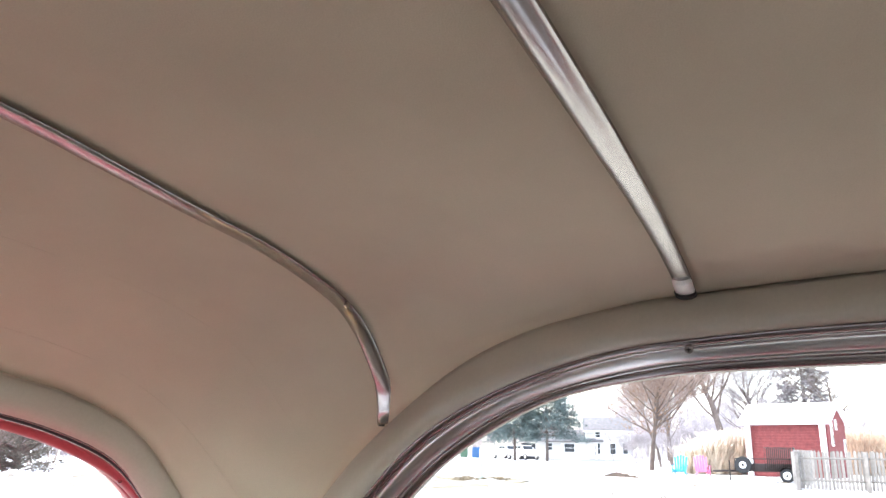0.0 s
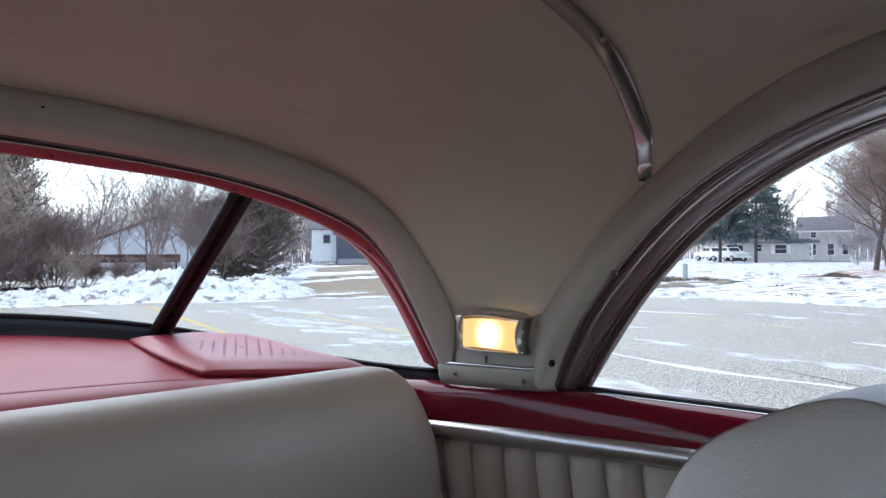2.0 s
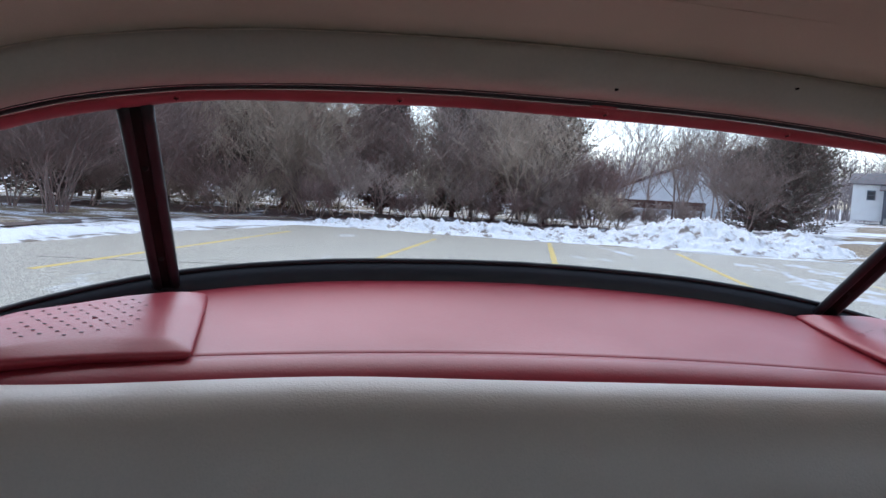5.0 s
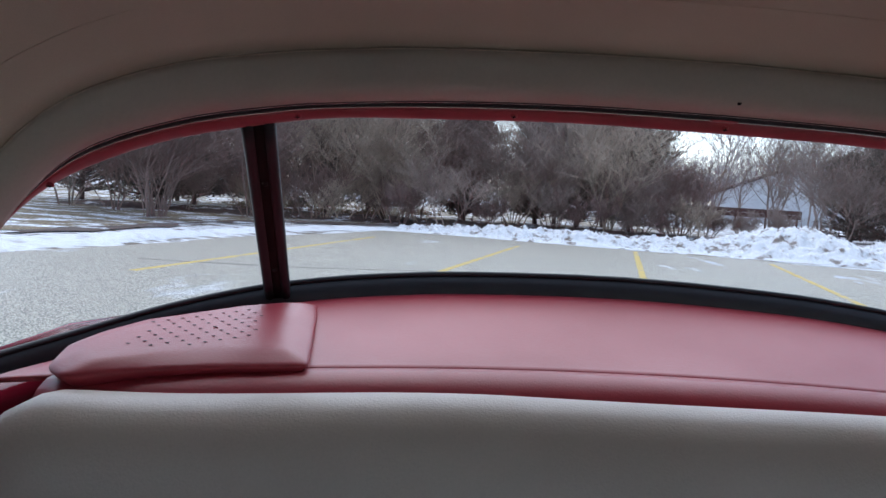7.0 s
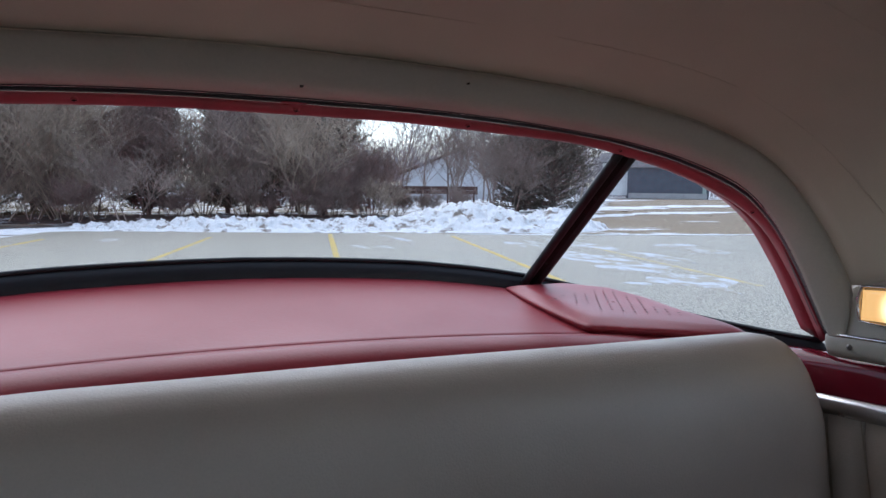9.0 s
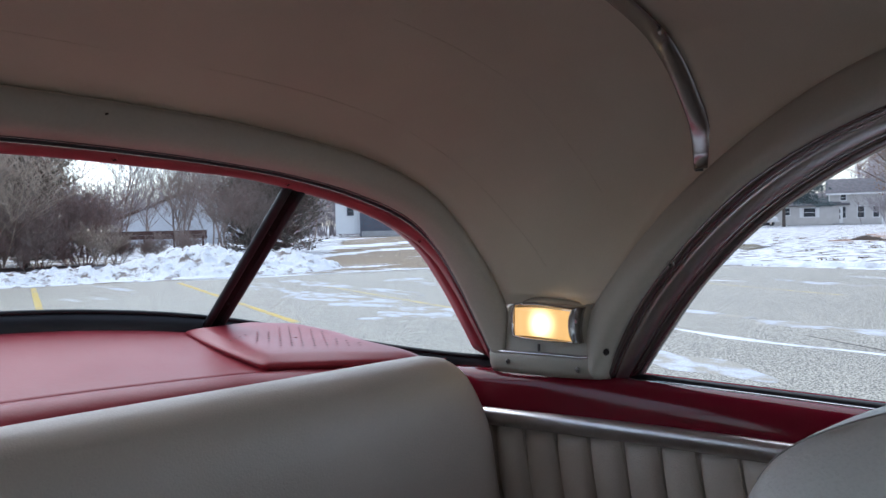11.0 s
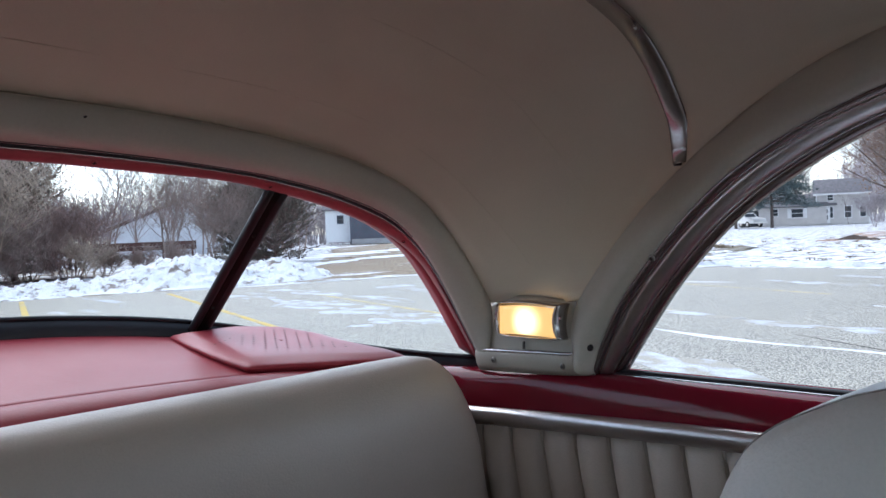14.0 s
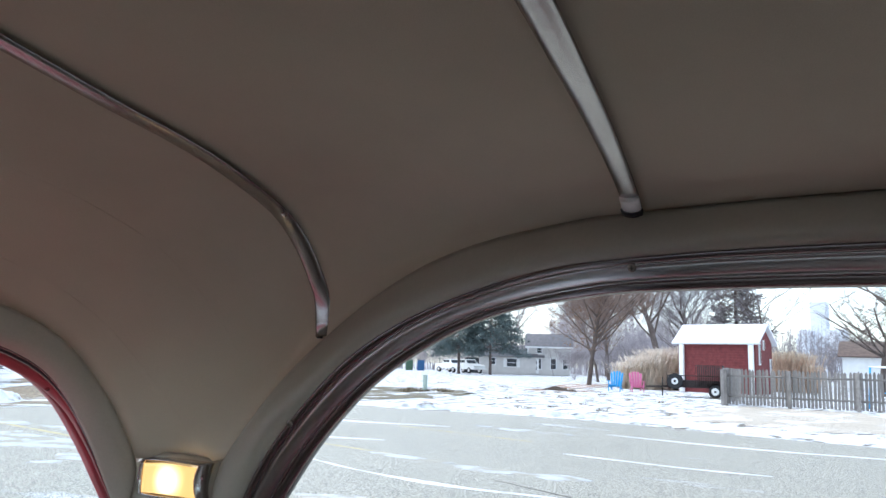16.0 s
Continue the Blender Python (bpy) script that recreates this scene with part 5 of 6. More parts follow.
def limb_mesh(name, segs, mat, smooth=True):
    s = np.array(segs, float)
    cos, quads, base = [], [], 0
    for sides in sorted(set(s[:, 8].astype(int))):
        q = s[s[:, 8] == sides]
        a, b = q[:, 0:3], q[:, 3:6]
        d = unit(b - a)
        u = unit(np.cross(d, (0.31, 0.2, 0.93)))
        w = np.cross(d, u)
        t = 2 * np.pi * np.arange(sides) / sides
        ring = np.cos(t)[None, :, None] * u[:, None, :] + np.sin(t)[None, :, None] * w[:, None, :]
        co = np.concatenate([a[:, None, :] + ring * q[:, 6][:, None, None], b[:, None, :] + ring * q[:, 7][:, None, None]], 1)
        i, j = np.arange(sides), (np.arange(sides) + 1) % sides
        face = np.stack([i, j, j + sides, i + sides], 1)
        quads.append((base + (np.arange(len(q)) * 2 * sides)[:, None, None] + face[None]).reshape(-1, 4))
        cos.append(co.reshape(-1, 3))
        base += len(q) * 2 * sides
    return quads_mesh(name, np.concatenate(cos), np.concatenate(quads), mat, smooth)


THIN = [0.0055]


def grow(rnd, wood, twigs, p, d, length, radius, level, depth, spread, lift, kids, oval=0.0):
    """One limb, bent a little, with its side limbs, which grow shorter up the trunk of an oval crown."""
    steps = 4 if level < depth else 1 if level > 2 else 2
    pts = [p]
    for i in range(steps):
        d = (d + Vector((rnd.gauss(0, 0.13), rnd.gauss(0, 0.13), rnd.gauss(0, 0.08) + lift * 0.10))).normalized()
        pts.append(pts[-1] + d * (length / steps))
    tip = radius * (0.45 if level < depth else 0.3)
    store = wood if level < 2 else twigs
    for i in range(steps):
        ra, rb = radius + (tip - radius) * i / steps, radius + (tip - radius) * (i + 1) / steps
        prism(store, pts[i], pts[i + 1], ra, rb, 6 if level == 0 else 4 if level == 1 else 3)
    if level >= depth:
        return
    for k in range(kids[min(level, len(kids) - 1)]):
        t = rnd.uniform(0.25 if level else 0.32, 1.0)
        i = min(steps - 1, int(t * steps))
        q = pts[i] + (pts[i + 1] - pts[i]) * (t * steps - i)
        a = rnd.uniform(0, 2 * math.pi)
        e = Vector((math.cos(a), math.sin(a), 0.0))
        nd = (d * (1 - spread) + e * spread + Vector((0, 0, lift * rnd.uniform(0.2, 1.0)))).normalized()
        grow(rnd, wood, twigs, q, nd, length * rnd.uniform(0.46, 0.80) * (1 - oval * (t - 0.45)), max(tip * 0.75, THIN[0]), level + 1, depth, spread, lift, kids)


def bare_tree(name, at, height, label, seed, bark=None, twig=None, stems=1, spread=0.5, lift=0.35, kids=(9, 6, 5, 3), depth=3, radius=0.11, fan=0.25, group="bare trees", twig_min=0.0055, oval=0.0):
    rnd = random.Random(seed)
    THIN[0] = twig_min
    tree = thing(name, label, "shrub" if stems > 2 else "tree", group, at=(at[0], at[1], 0))
    twigs = []
    for s in range(stems):
        wood = []
        a = rnd.uniform(0, 2 * math.pi)
        off = 0.0 if stems == 1 else rnd.uniform(0.02, 0.35)
        d = Vector((math.cos(a) * fan * rnd.uniform(0.3, 1), math.sin(a) * fan * rnd.uniform(0.3, 1), 1.0))
        grow(rnd, wood, twigs, Vector((math.cos(a) * off, math.sin(a) * off, -0.05)), d.normalized(), height * (0.62 if stems == 1 else rnd.uniform(0.5, 0.8)), radius * rnd.uniform(0.7, 1.1), 0, depth, spread, lift, kids, oval)
        put("stem" if stems > 1 else "trunk", limb_mesh("trunk", wood, bark or BARK), tree, "" if stems > 1 else "grey-brown trunk and limbs")
    if twigs:
        put("crown", limb_mesh("crown", twigs, twig or TWIGS), tree, "bare twiggy crown")
    return tree


def needle_tree(name, at, height, width, label, seed, mat, shape="cone", count=5200, leaf=0.22, bare=0.0, group="evergreens", trunk_r=0.12, droop=-0.15):
    """An evergreen: trunk, boughs, and a crown of small leaf sprays with gaps between the boughs."""
    rnd = random.Random(seed)
    tree = thing(name, label, "tree", group, at=(at[0], at[1], 0))
    wood = []
    prism(wood, np.array((0, 0, -0.1)), np.array((0, 0, height * 0.9)), trunk_r, trunk_r * 0.25, 7)
    boughs = []
    nb = max(30, count // 70)
    for i in range(nb):
        t = bare + (1 - bare) * (i + rnd.random()) / nb
        z = height * t
        if shape == "cone":
            r = width * (1 - (t - bare) / (1 - bare)) ** 0.85 * rnd.uniform(0.6, 1.12) + 0.1
        else:
            r = width * math.sin(math.pi * min(1.0, 0.32 + 0.68 * t)) ** 0.6 * rnd.uniform(0.65, 1.12)
        a = rnd.uniform(0, 2 * math.pi)
        tipz = z + (droop * r if shape == "cone" else r * rnd.uniform(0.5, 1.1) * min(1.0, 0.12 + 2.5 * t))
        boughs.append((np.array((0, 0, z)), np.array((math.cos(a) * r, math.sin(a) * r, tipz))))
        prism(wood, boughs[-1][0], boughs[-1][1], 0.03, 0.008, 3)
    g = np.random.default_rng(seed)
    ends = np.array(boughs)[g.integers(0, nb, count)]
    a, b = ends[:, 0], ends[:, 1]
    size = leaf * g.uniform(0.5, 1.25, (count, 1))
    p = a + (b - a) * g.uniform(0.15, 1.04, (count, 1)) ** 0.6 + g.normal(0, 1, (count, 3)) * size * np.array((0.75, 0.75, 0.5))
    d = unit(unit(b - a) + g.normal(0, 0.5, (count, 3)))
    w = unit(np.cross(d, g.normal(0, 1, (count, 3))))
    co = np.stack([p - d * size * 0.5, p + w * size * 0.16, p + d * size * 0.6, p - w * size * 0.16], 1).reshape(-1, 3)
    put("trunk", limb_mesh("trunk", wood, BARK), tree, "dark trunk and boughs")
    put("crown", quads_mesh("crown", co, np.arange(count * 4).reshape(-1, 4), mat, False), tree, "dense uneven needle crown")
    return tree


EVER = "tall dark winter evergreen in the brush behind the lot"
for i, (x, y, h, w) in enumerate(((-17.5, 27, 6.5, 2.2), (-14.0, 29, 6.6, 2.2), (-11.2, 28.6, 6.2, 2.1), (-8.6, 29.0, 6.6, 1.9), (-6.5, 29.6, 6.8, 1.35), (-3.25, 29.2, 6.0, 1.2), (-0.55, 29.4, 6.6, 1.05), (1.0, 29.0, 6.6, 1.7), (2.9, 29.2, 5.9, 1.5), (-13, 24.5, 5.0, 1.7))):
    needle_tree("evergreen_tree", (x, y), h, w, EVER, 100 + i, JUNIPER, "column", 24000, 0.15, 0.04, "evergreens behind the lot", 0.1)
for i, (x, y, h, w) in enumerate(((-16, 31.5, 6.4, 2.2), (-12.6, 32, 6.6, 2.2), (-9.6, 32.4, 6.8, 2.2), (-7.9, 33, 7.2, 1.7), (-3.75, 32.6, 6.2, 1.0), (0.2, 32.6, 6.8, 1.6), (2.2, 32.8, 6.4, 1.5))):
    needle_tree("evergreen_tree", (x, y), h, w, EVER, 130 + i, JUNIPER, "column", 12000, 0.22, 0.10, "evergreens behind the lot", 0.1)
needle_tree("juniper_bush", (13.6, 32.6), 4.0, 1.9, "dark spreading juniper behind the snow bank", 120, JUNIPER, "column", 18000, 0.15, 0.02, "evergreens behind the lot")
needle_tree("juniper_bush", (12.2, 33.4), 3.4, 1.4, "dark spreading juniper behind the snow bank", 121, JUNIPER, "column", 13000, 0.15, 0.02, "evergreens behind the lot")

SHRUBS = [(-10.5, 19.6, 3.5, TWIGS_RED, 24, 0.30), (-9.0, 22.6, 3.0, TWIGS_RED, 6, 0.5), (-7.3, 24.4, 5.2, TWIGS_PALE, 9, 0.75), (-5.3, 25.4, 3.6, TWIGS_PALE, 7, 0.6), (-4.6, 27.0, 3.8, TWIGS_RED, 8, 0.45), (-2.9, 27.2, 3.6, TWIGS_RED, 9, 0.5),
          (-1.3, 26.6, 3.3, TWIGS, 8, 0.5), (0.2, 26.8, 4.0, TWIGS, 7, 0.6), (1.9, 26.2, 4.1, TWIGS_PALE, 8, 0.55), (3.0, 26.6, 2.0, TWIGS, 8, 0.6), (-12.8, 21.5, 3.3, TWIGS_RED, 8, 0.5), (-15.0, 22.5, 3.6, TWIGS, 8, 0.5),
          (4.4, 27.4, 2.2, TWIGS_RED, 9, 0.7), (5.6, 28.6, 1.0, TWIGS, 5, 0.6), (6.9, 29.0, 0.9, TWIGS, 4, 0.6), (8.4, 29.6, 1.0, TWIGS, 4, 0.6), (9.9, 31.0, 3.4, TWIGS, 4, 0.35), (11.2, 31.4, 3.0, TWIGS, 5, 0.4)]
low = random.Random(91)
SHRUBS += [(-11.5 + 0.95 * k + low.uniform(-0.4, 0.4), 24.2 + low.uniform(-0.5, 1.0) + (1.2 if k > 9 else 0.0), low.uniform(0.7, 1.9), (TWIGS, TWIGS_RED, TWIGS_PALE)[k % 3], 4, low.uniform(0.45, 0.8)) for k in range(18)]
for i, (x, y, h, tw, st, fan) in enumerate(SHRUBS):
    bare_tree("bare_shrub", (x, y), h * 1.05, "leafless many-stemmed shrub with fine twigs", 200 + i, tw, tw, st, 0.56, 0.30, (10, 6, 5), 3, 0.022, fan * 1.15, "bare shrubs behind the lot", 0.0068)
for i, (x, y, h) in enumerate(((8.6, 43, 6.0), (10.6, 45, 5.0), (11.6, 41, 6.4), (13.6, 43, 6.0), (15.0, 42, 6.2), (6.6, 46, 5.6), (9.8, 36, 3.6), (12.4, 37, 4.2), (17, 44, 5.2), (20, 46, 5.6), (24, 52, 5.4))):
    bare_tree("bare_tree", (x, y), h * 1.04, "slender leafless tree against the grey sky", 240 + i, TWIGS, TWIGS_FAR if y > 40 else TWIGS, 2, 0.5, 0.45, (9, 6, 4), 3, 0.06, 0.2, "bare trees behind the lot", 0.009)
bare_tree("shade_tree", (50.4, 22.75), 11.5, "broad leafless shade tree with a few rusty leaves", 260, BARK, TWIGS_RUST, 1, 0.64, 0.30, (24, 10, 8, 4), 4, 0.20, 0.02, "trees round the house", 0.0080, 0.9)
LIMBED = "tall leafless tree with dark limbs"
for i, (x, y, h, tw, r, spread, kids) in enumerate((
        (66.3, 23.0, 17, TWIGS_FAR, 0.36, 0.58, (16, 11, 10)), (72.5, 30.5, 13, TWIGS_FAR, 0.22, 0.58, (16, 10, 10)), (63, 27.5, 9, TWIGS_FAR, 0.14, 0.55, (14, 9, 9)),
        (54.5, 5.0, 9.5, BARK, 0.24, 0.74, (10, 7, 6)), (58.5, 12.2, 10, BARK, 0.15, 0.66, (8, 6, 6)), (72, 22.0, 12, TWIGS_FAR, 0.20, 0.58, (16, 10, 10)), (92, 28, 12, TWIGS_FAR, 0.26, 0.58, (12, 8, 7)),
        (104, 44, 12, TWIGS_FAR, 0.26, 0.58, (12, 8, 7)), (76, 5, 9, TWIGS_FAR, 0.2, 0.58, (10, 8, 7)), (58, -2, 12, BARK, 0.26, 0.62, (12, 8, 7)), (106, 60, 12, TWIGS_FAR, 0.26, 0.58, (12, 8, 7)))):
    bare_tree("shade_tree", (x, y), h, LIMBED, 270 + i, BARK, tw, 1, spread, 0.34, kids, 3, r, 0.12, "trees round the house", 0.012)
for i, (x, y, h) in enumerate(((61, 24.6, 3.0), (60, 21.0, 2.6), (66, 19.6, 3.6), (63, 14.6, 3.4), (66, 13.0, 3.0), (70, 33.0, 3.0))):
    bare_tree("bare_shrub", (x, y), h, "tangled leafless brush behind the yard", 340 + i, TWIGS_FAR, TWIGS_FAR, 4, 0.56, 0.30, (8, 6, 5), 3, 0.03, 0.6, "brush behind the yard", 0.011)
bare_tree("small_tree", (92.5, 46.6), 4.6, "thin young leafless tree before the house", 290, BARK, TWIGS, 1, 0.5, 0.5, (10, 6, 3), 2, 0.05, 0.1, "trees round the house")
needle_tree("spruce_tree", (79.3, 53.0), 14.0, 4.2, "tall green spruce beside the parked trucks", 300, SPRUCE, "cone", 26000, 0.34, 0.19, "spruces by the house", 0.20)
needle_tree("spruce_tree", (81.2, 49.6), 15.0, 4.6, "tall green spruce in front of the house", 301, SPRUCE, "cone", 26000, 0.34, 0.19, "spruces by the house", 0.20)
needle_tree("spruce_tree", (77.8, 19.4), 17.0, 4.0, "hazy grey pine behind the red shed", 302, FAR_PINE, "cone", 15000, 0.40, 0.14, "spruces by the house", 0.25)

# rusty leaves still hanging on the shade tree
rnd = random.Random(31)
v, f = [], []
for i in range(2600):
    a, r, z = rnd.uniform(0, 6.283), rnd.uniform(0.6, 3.4), rnd.uniform(2.4, 7.6)
    r *= math.sin(math.pi * min(1, (z - 1.6) / 7.2)) ** 0.7
    p = np.array((50.4 + r * math.cos(a), 22.75 + r * math.sin(a), z))
    s = rnd.uniform(0.03, 0.07)
    d, w = np.array([rnd.gauss(0, 1) for _ in range(3)]), np.array([rnd.gauss(0, 1) for _ in range(3)])
    d, w = d / np.linalg.norm(d) * s, w / np.linalg.norm(w) * s * 0.6
    k = len(v)
    v += [tuple(p - d), tuple(p + w), tuple(p + d), tuple(p - w)]
    f.append((k, k + 1, k + 2, k + 3))
tagged(put("clinging_leaves", mesh("clinging_leaves", v, f, DEAD_LEAVES, False)), "dry rusty leaves clinging to the bare tree", "leaves", kind="stuff")


def far_woods(name, arc, radius, height, seed, count, label, mat=TWIGS_FAR, twigs=16):
    """A belt of leafless woods on the horizon: many thin stems and twigs, as one mass."""
    rnd = random.Random(seed)
    segs = []
    for i in range(count):
        a = radians(rnd.uniform(*arc))
        r = radius * rnd.uniform(0.92, 1.15)
        h = height * rnd.uniform(0.55, 1.1) * (0.8 + 0.35 * noise.noise((a * 14, 0.5, seed)))
        p = np.array((r * math.sin(a), r * math.cos(a), 0.0))
        top = p + np.array((rnd.gauss(0, 0.6), rnd.gauss(0, 0.6), h))
        prism(segs, p, top, 0.06, 0.02, 3)
        for k in range(twigs):
            t = rnd.uniform(0.25, 1.0)
            q = p + (top - p) * t
            g = rnd.uniform(0, 6.283)
            ln = rnd.uniform(0.5, 2.2) * (1.15 - t * 0.6)
            e = q + np.array((math.cos(g) * ln, math.sin(g) * ln, ln * rnd.uniform(0.3, 1.1)))
            prism(segs, q, e, 0.035, 0.015, 3)
    return tagged(put(name, limb_mesh(name, segs, mat, False)), label, "woods", kind="stuff")


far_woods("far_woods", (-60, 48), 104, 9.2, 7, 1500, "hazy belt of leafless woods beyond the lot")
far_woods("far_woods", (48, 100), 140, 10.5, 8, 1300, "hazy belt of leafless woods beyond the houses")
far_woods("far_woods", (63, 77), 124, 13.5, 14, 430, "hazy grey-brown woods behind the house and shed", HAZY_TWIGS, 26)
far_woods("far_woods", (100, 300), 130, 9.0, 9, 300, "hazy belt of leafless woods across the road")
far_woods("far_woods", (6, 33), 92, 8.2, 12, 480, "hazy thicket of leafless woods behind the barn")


# ---- buildings ----
def window_unit(parent, w, h, at, axis, frame_mat, name="window", deep=0.10, shutters=False):
    """A framed window set in a wall; axis is the wall's outward direction along x or y."""
    win = box(name, (deep, w + 0.16, h + 0.16) if axis == "x" else (w + 0.16, deep, h + 0.16), at, frame_mat, parent, "framed window", 0.015)
    sgn = -1
    for dz in (-h / 4, h / 4):
        c = (at[0] + sgn * deep * 0.36, at[1], at[2] + dz) if axis == "x" else (at[0], at[1] + sgn * deep * 0.36, at[2] + dz)
        box("pane", (deep * 0.4, w, h / 2 - 0.05) if axis == "x" else (w, deep * 0.4, h / 2 - 0.05), c, WINDOW_DARK, win, "dark glass", 0.004)
    return win


def gable_house(name, at, turn, size, wall_h, roof_h, wall_mat, roof_mat, label, ridge="x", over=0.35, category="house"):
    """Walls with a gable, a roof of two slabs with eaves. Local x runs along the front, y goes back."""
    ob = thing(name, label, category, "houses round the lot", at=at, turn=turn)
    w, d = size
    bm = bmesh.new()
    if ridge == "x":
        sec = [(0, 0), (d, 0), (d, wall_h), (d / 2, wall_h + roof_h), (0, wall_h)]
        pts = [[(x, y, z) for y, z in sec] for x in (-w / 2, w / 2)]
    else:
        sec = [(-w / 2, 0), (w / 2, 0), (w / 2, wall_h), (0, wall_h + roof_h), (-w / 2, wall_h)]
        pts = [[(x, y, z) for x, z in sec] for y in (0, d)]
    a, b = ([bm.verts.new(p) for p in ring] for ring in pts)
    bm.faces.new(a)
    bm.faces.new(b[::-1])
    for i in range(5):
        bm.faces.new((a[i], b[i], b[(i + 1) % 5], a[(i + 1) % 5]))
    part("wall", bm, wall_mat, ob, "sided walls", False)
    half = (d if ridge == "x" else w) / 2
    slope = math.hypot(half + over, roof_h * (half + over) / half)
    ang = math.degrees(math.atan2(roof_h, half))
    for s in (1, -1):
        if ridge == "x":
            c = (0, d / 2 + s * (half + over) / 2, wall_h + roof_h - roof_h * (half + over) / half / 2 + 0.06)
            box("roof", (w + 2 * over, slope, 0.12), c, roof_mat, ob, "pitched roof slab", 0.02, 2, (-s * ang, 0, 0))
        else:
            c = (s * (half + over) / 2, d / 2, wall_h + roof_h - roof_h * (half + over) / half / 2 + 0.06)
            box("roof", (slope, d + 2 * over, 0.12), c, roof_mat, ob, "pitched roof slab", 0.02, 2, (0, s * ang, 0))
    return ob


# grey two-storey house with a low wing; its front faces the lot
house = gable_house("house", (93.9, 48.0, 0), -62, (5.8, 6.5), 3.9, 1.7, SIDING, SHINGLE, "pale grey two-storey house with white trim", "x")
for x, z, w, h in ((-1.3, 3.3, 0.6, 0.7), (-1.4, 1.5, 0.7, 1.4), (0.6, 1.5, 0.7, 1.4), (2.2, 1.5, 0.6, 1.3)):
    window_unit(house, w, h, (x, -0.03, z), "y", WHITE_PAINT)
for x in (-2.85, 2.85):
    box("corner_board", (0.14, 0.14, 3.9), (x, -0.01, 1.95), WHITE_PAINT, house, "white corner board")
box("fascia", (6.4, 0.10, 0.20), (0, -0.36, 3.72), WHITE_PAINT, house, "white fascia")
porch = gable_house("house_wing", (91.4, 52.6, 0), -62, (8.6, 5.5), 2.5, 1.4, SIDING, SHINGLE, "low pale grey wing of the house with a white door", "x")
door = box("front_door", (0.95, 0.10, 2.0), (3.4, -0.05, 1.15), WHITE_PAINT, porch, "white front door with two panes", 0.01)
for z in (1.65, 0.9):
    box("door_pane", (0.42, 0.04, 0.5), (3.4, -0.11, z), WINDOW_DARK, door, "dark door pane")
window_unit(porch, 1.3, 1.1, (0.2, -0.03, 1.55), "y", WHITE_PAINT)
for x in (-0.75, 1.15):
    box("shutter", (0.36, 0.06, 1.25), (x, -0.05, 1.55), WHITE_PAINT, porch, "white shutter")
window_unit(porch, 0.7, 0.9, (-2.4, -0.03, 1.7), "y", WHITE_PAINT)
box("porch_step", (1.4, 1.0, 0.16), (3.4, -0.55, 0.08), CONCRETE, porch, "concrete step")
# flat dark panel in place of the shade inside an open bay
box("bay_shade_panel", (2.4, 0.08, 2.1), (-5.0, 0.4, 1.05), WINDOW_DARK, porch, "dark panel drawn for the shade in an open garage bay")
small = gable_house("porch", (92.4, 50.4, 0), -62, (2.2, 1.6), 2.5, 0.7, SIDING, SHINGLE, "small gabled entry porch of the house", "x", 0.2, "porch")

garage = gable_house("garage", (41.4, 68.85, 0.0), -30, (7.9, 6.5), 3.2, 1.5, DARK_SIDING, SHINGLE, "slate grey garage on a pale footing", "x")
box("footing", (7.6, 0.25, 0.55), (0, -0.08, 0.28), CONCRETE, garage, "pale concrete footing")
box("corner_board", (0.35, 0.12, 3.0), (3.55, -0.05, 1.6), PALE_GREEN, garage, "pale corner post")
annex = gable_house("annex", (37.3, 72.2, 0.3), -30, (2.6, 6.0), 3.4, 1.0, WHITE_PAINT, SHINGLE, "white sided annex with one small window", "x")
window_unit(annex, 0.55, 0.75, (0.25, -0.03, 2.35), "y", DARK_SIDING)
barn = gable_house("white_barn", (18.2, 61.6, 0), -14, (11.0, 12.0), 2.2, 2.2, PALE_BARN, BROWN_WOOD, "low pale grey-blue gabled barn with a brown roof edge", "y", 0.25)
for sx in (1, -1):
    bar("gable_board", [(sx * 5.75, -0.3, 2.08), (0, -0.3, 4.42)], 0.13, BROWN_WOOD, barn, "brown board along the gable", 4)
far_roof = gable_house("far_house", (74.5, 5.8, 0), -86, (8.0, 7.0), 2.85, 1.3, WHITE_PAINT, BROWN_SHINGLE, "far white house with a brown roof", "x")

# brown board rail behind the snow bank
rail = thing("board_rail", "low brown board rail on posts behind the snow", "fence", at=(10.0, 41.2, 0), turn=-14)
for z in (1.02, 0.80):
    box("board", (6.2, 0.05, 0.21), (-0.5, 0, z), BROWN_WOOD, rail, "", 0.008)
for x in np.linspace(-3.4, 2.4, 5):
    box("post", (0.10, 0.10, 1.06), (x, 0.08, 0.53), BROWN_WOOD, rail, "", 0.01)

# red shed with a snowy roof
shed = gable_house("red_shed", (44.7, 12.45, 0), -95, (4.4, 2.9), 2.9, 0.95, BARN_RED, SNOW_ROOF, "red board shed with white posts and a snowy roof", "x", 0.28, "shed")
for x in (-1.95, 2.0):
    box("white_post", (0.26, 0.20, 2.9), (x, -0.12, 1.45), WHITE_PAINT, shed, "white painted corner post", 0.01)
for k in range(19):
    box("board", (4.3, 0.03, 0.13), (0, -0.012, 0.10 + 0.148 * k), BARN_RED, shed, "", 0.006)
for y, z, w, h in ((0.62, 2.25, 0.30, 1.25), (1.35, 2.75, 0.26, 0.55), (2.55, 1.55, 0.26, 0.9)):
    win = box("shed_window", (0.08, w, h), (2.22, y, z), WHITE_PAINT, shed, "white framed gable window", 0.01)
    box("pane", (0.06, w * 0.3, h * 0.85), (2.25, y, z), WINDOW_DARK, win, "dark pane")

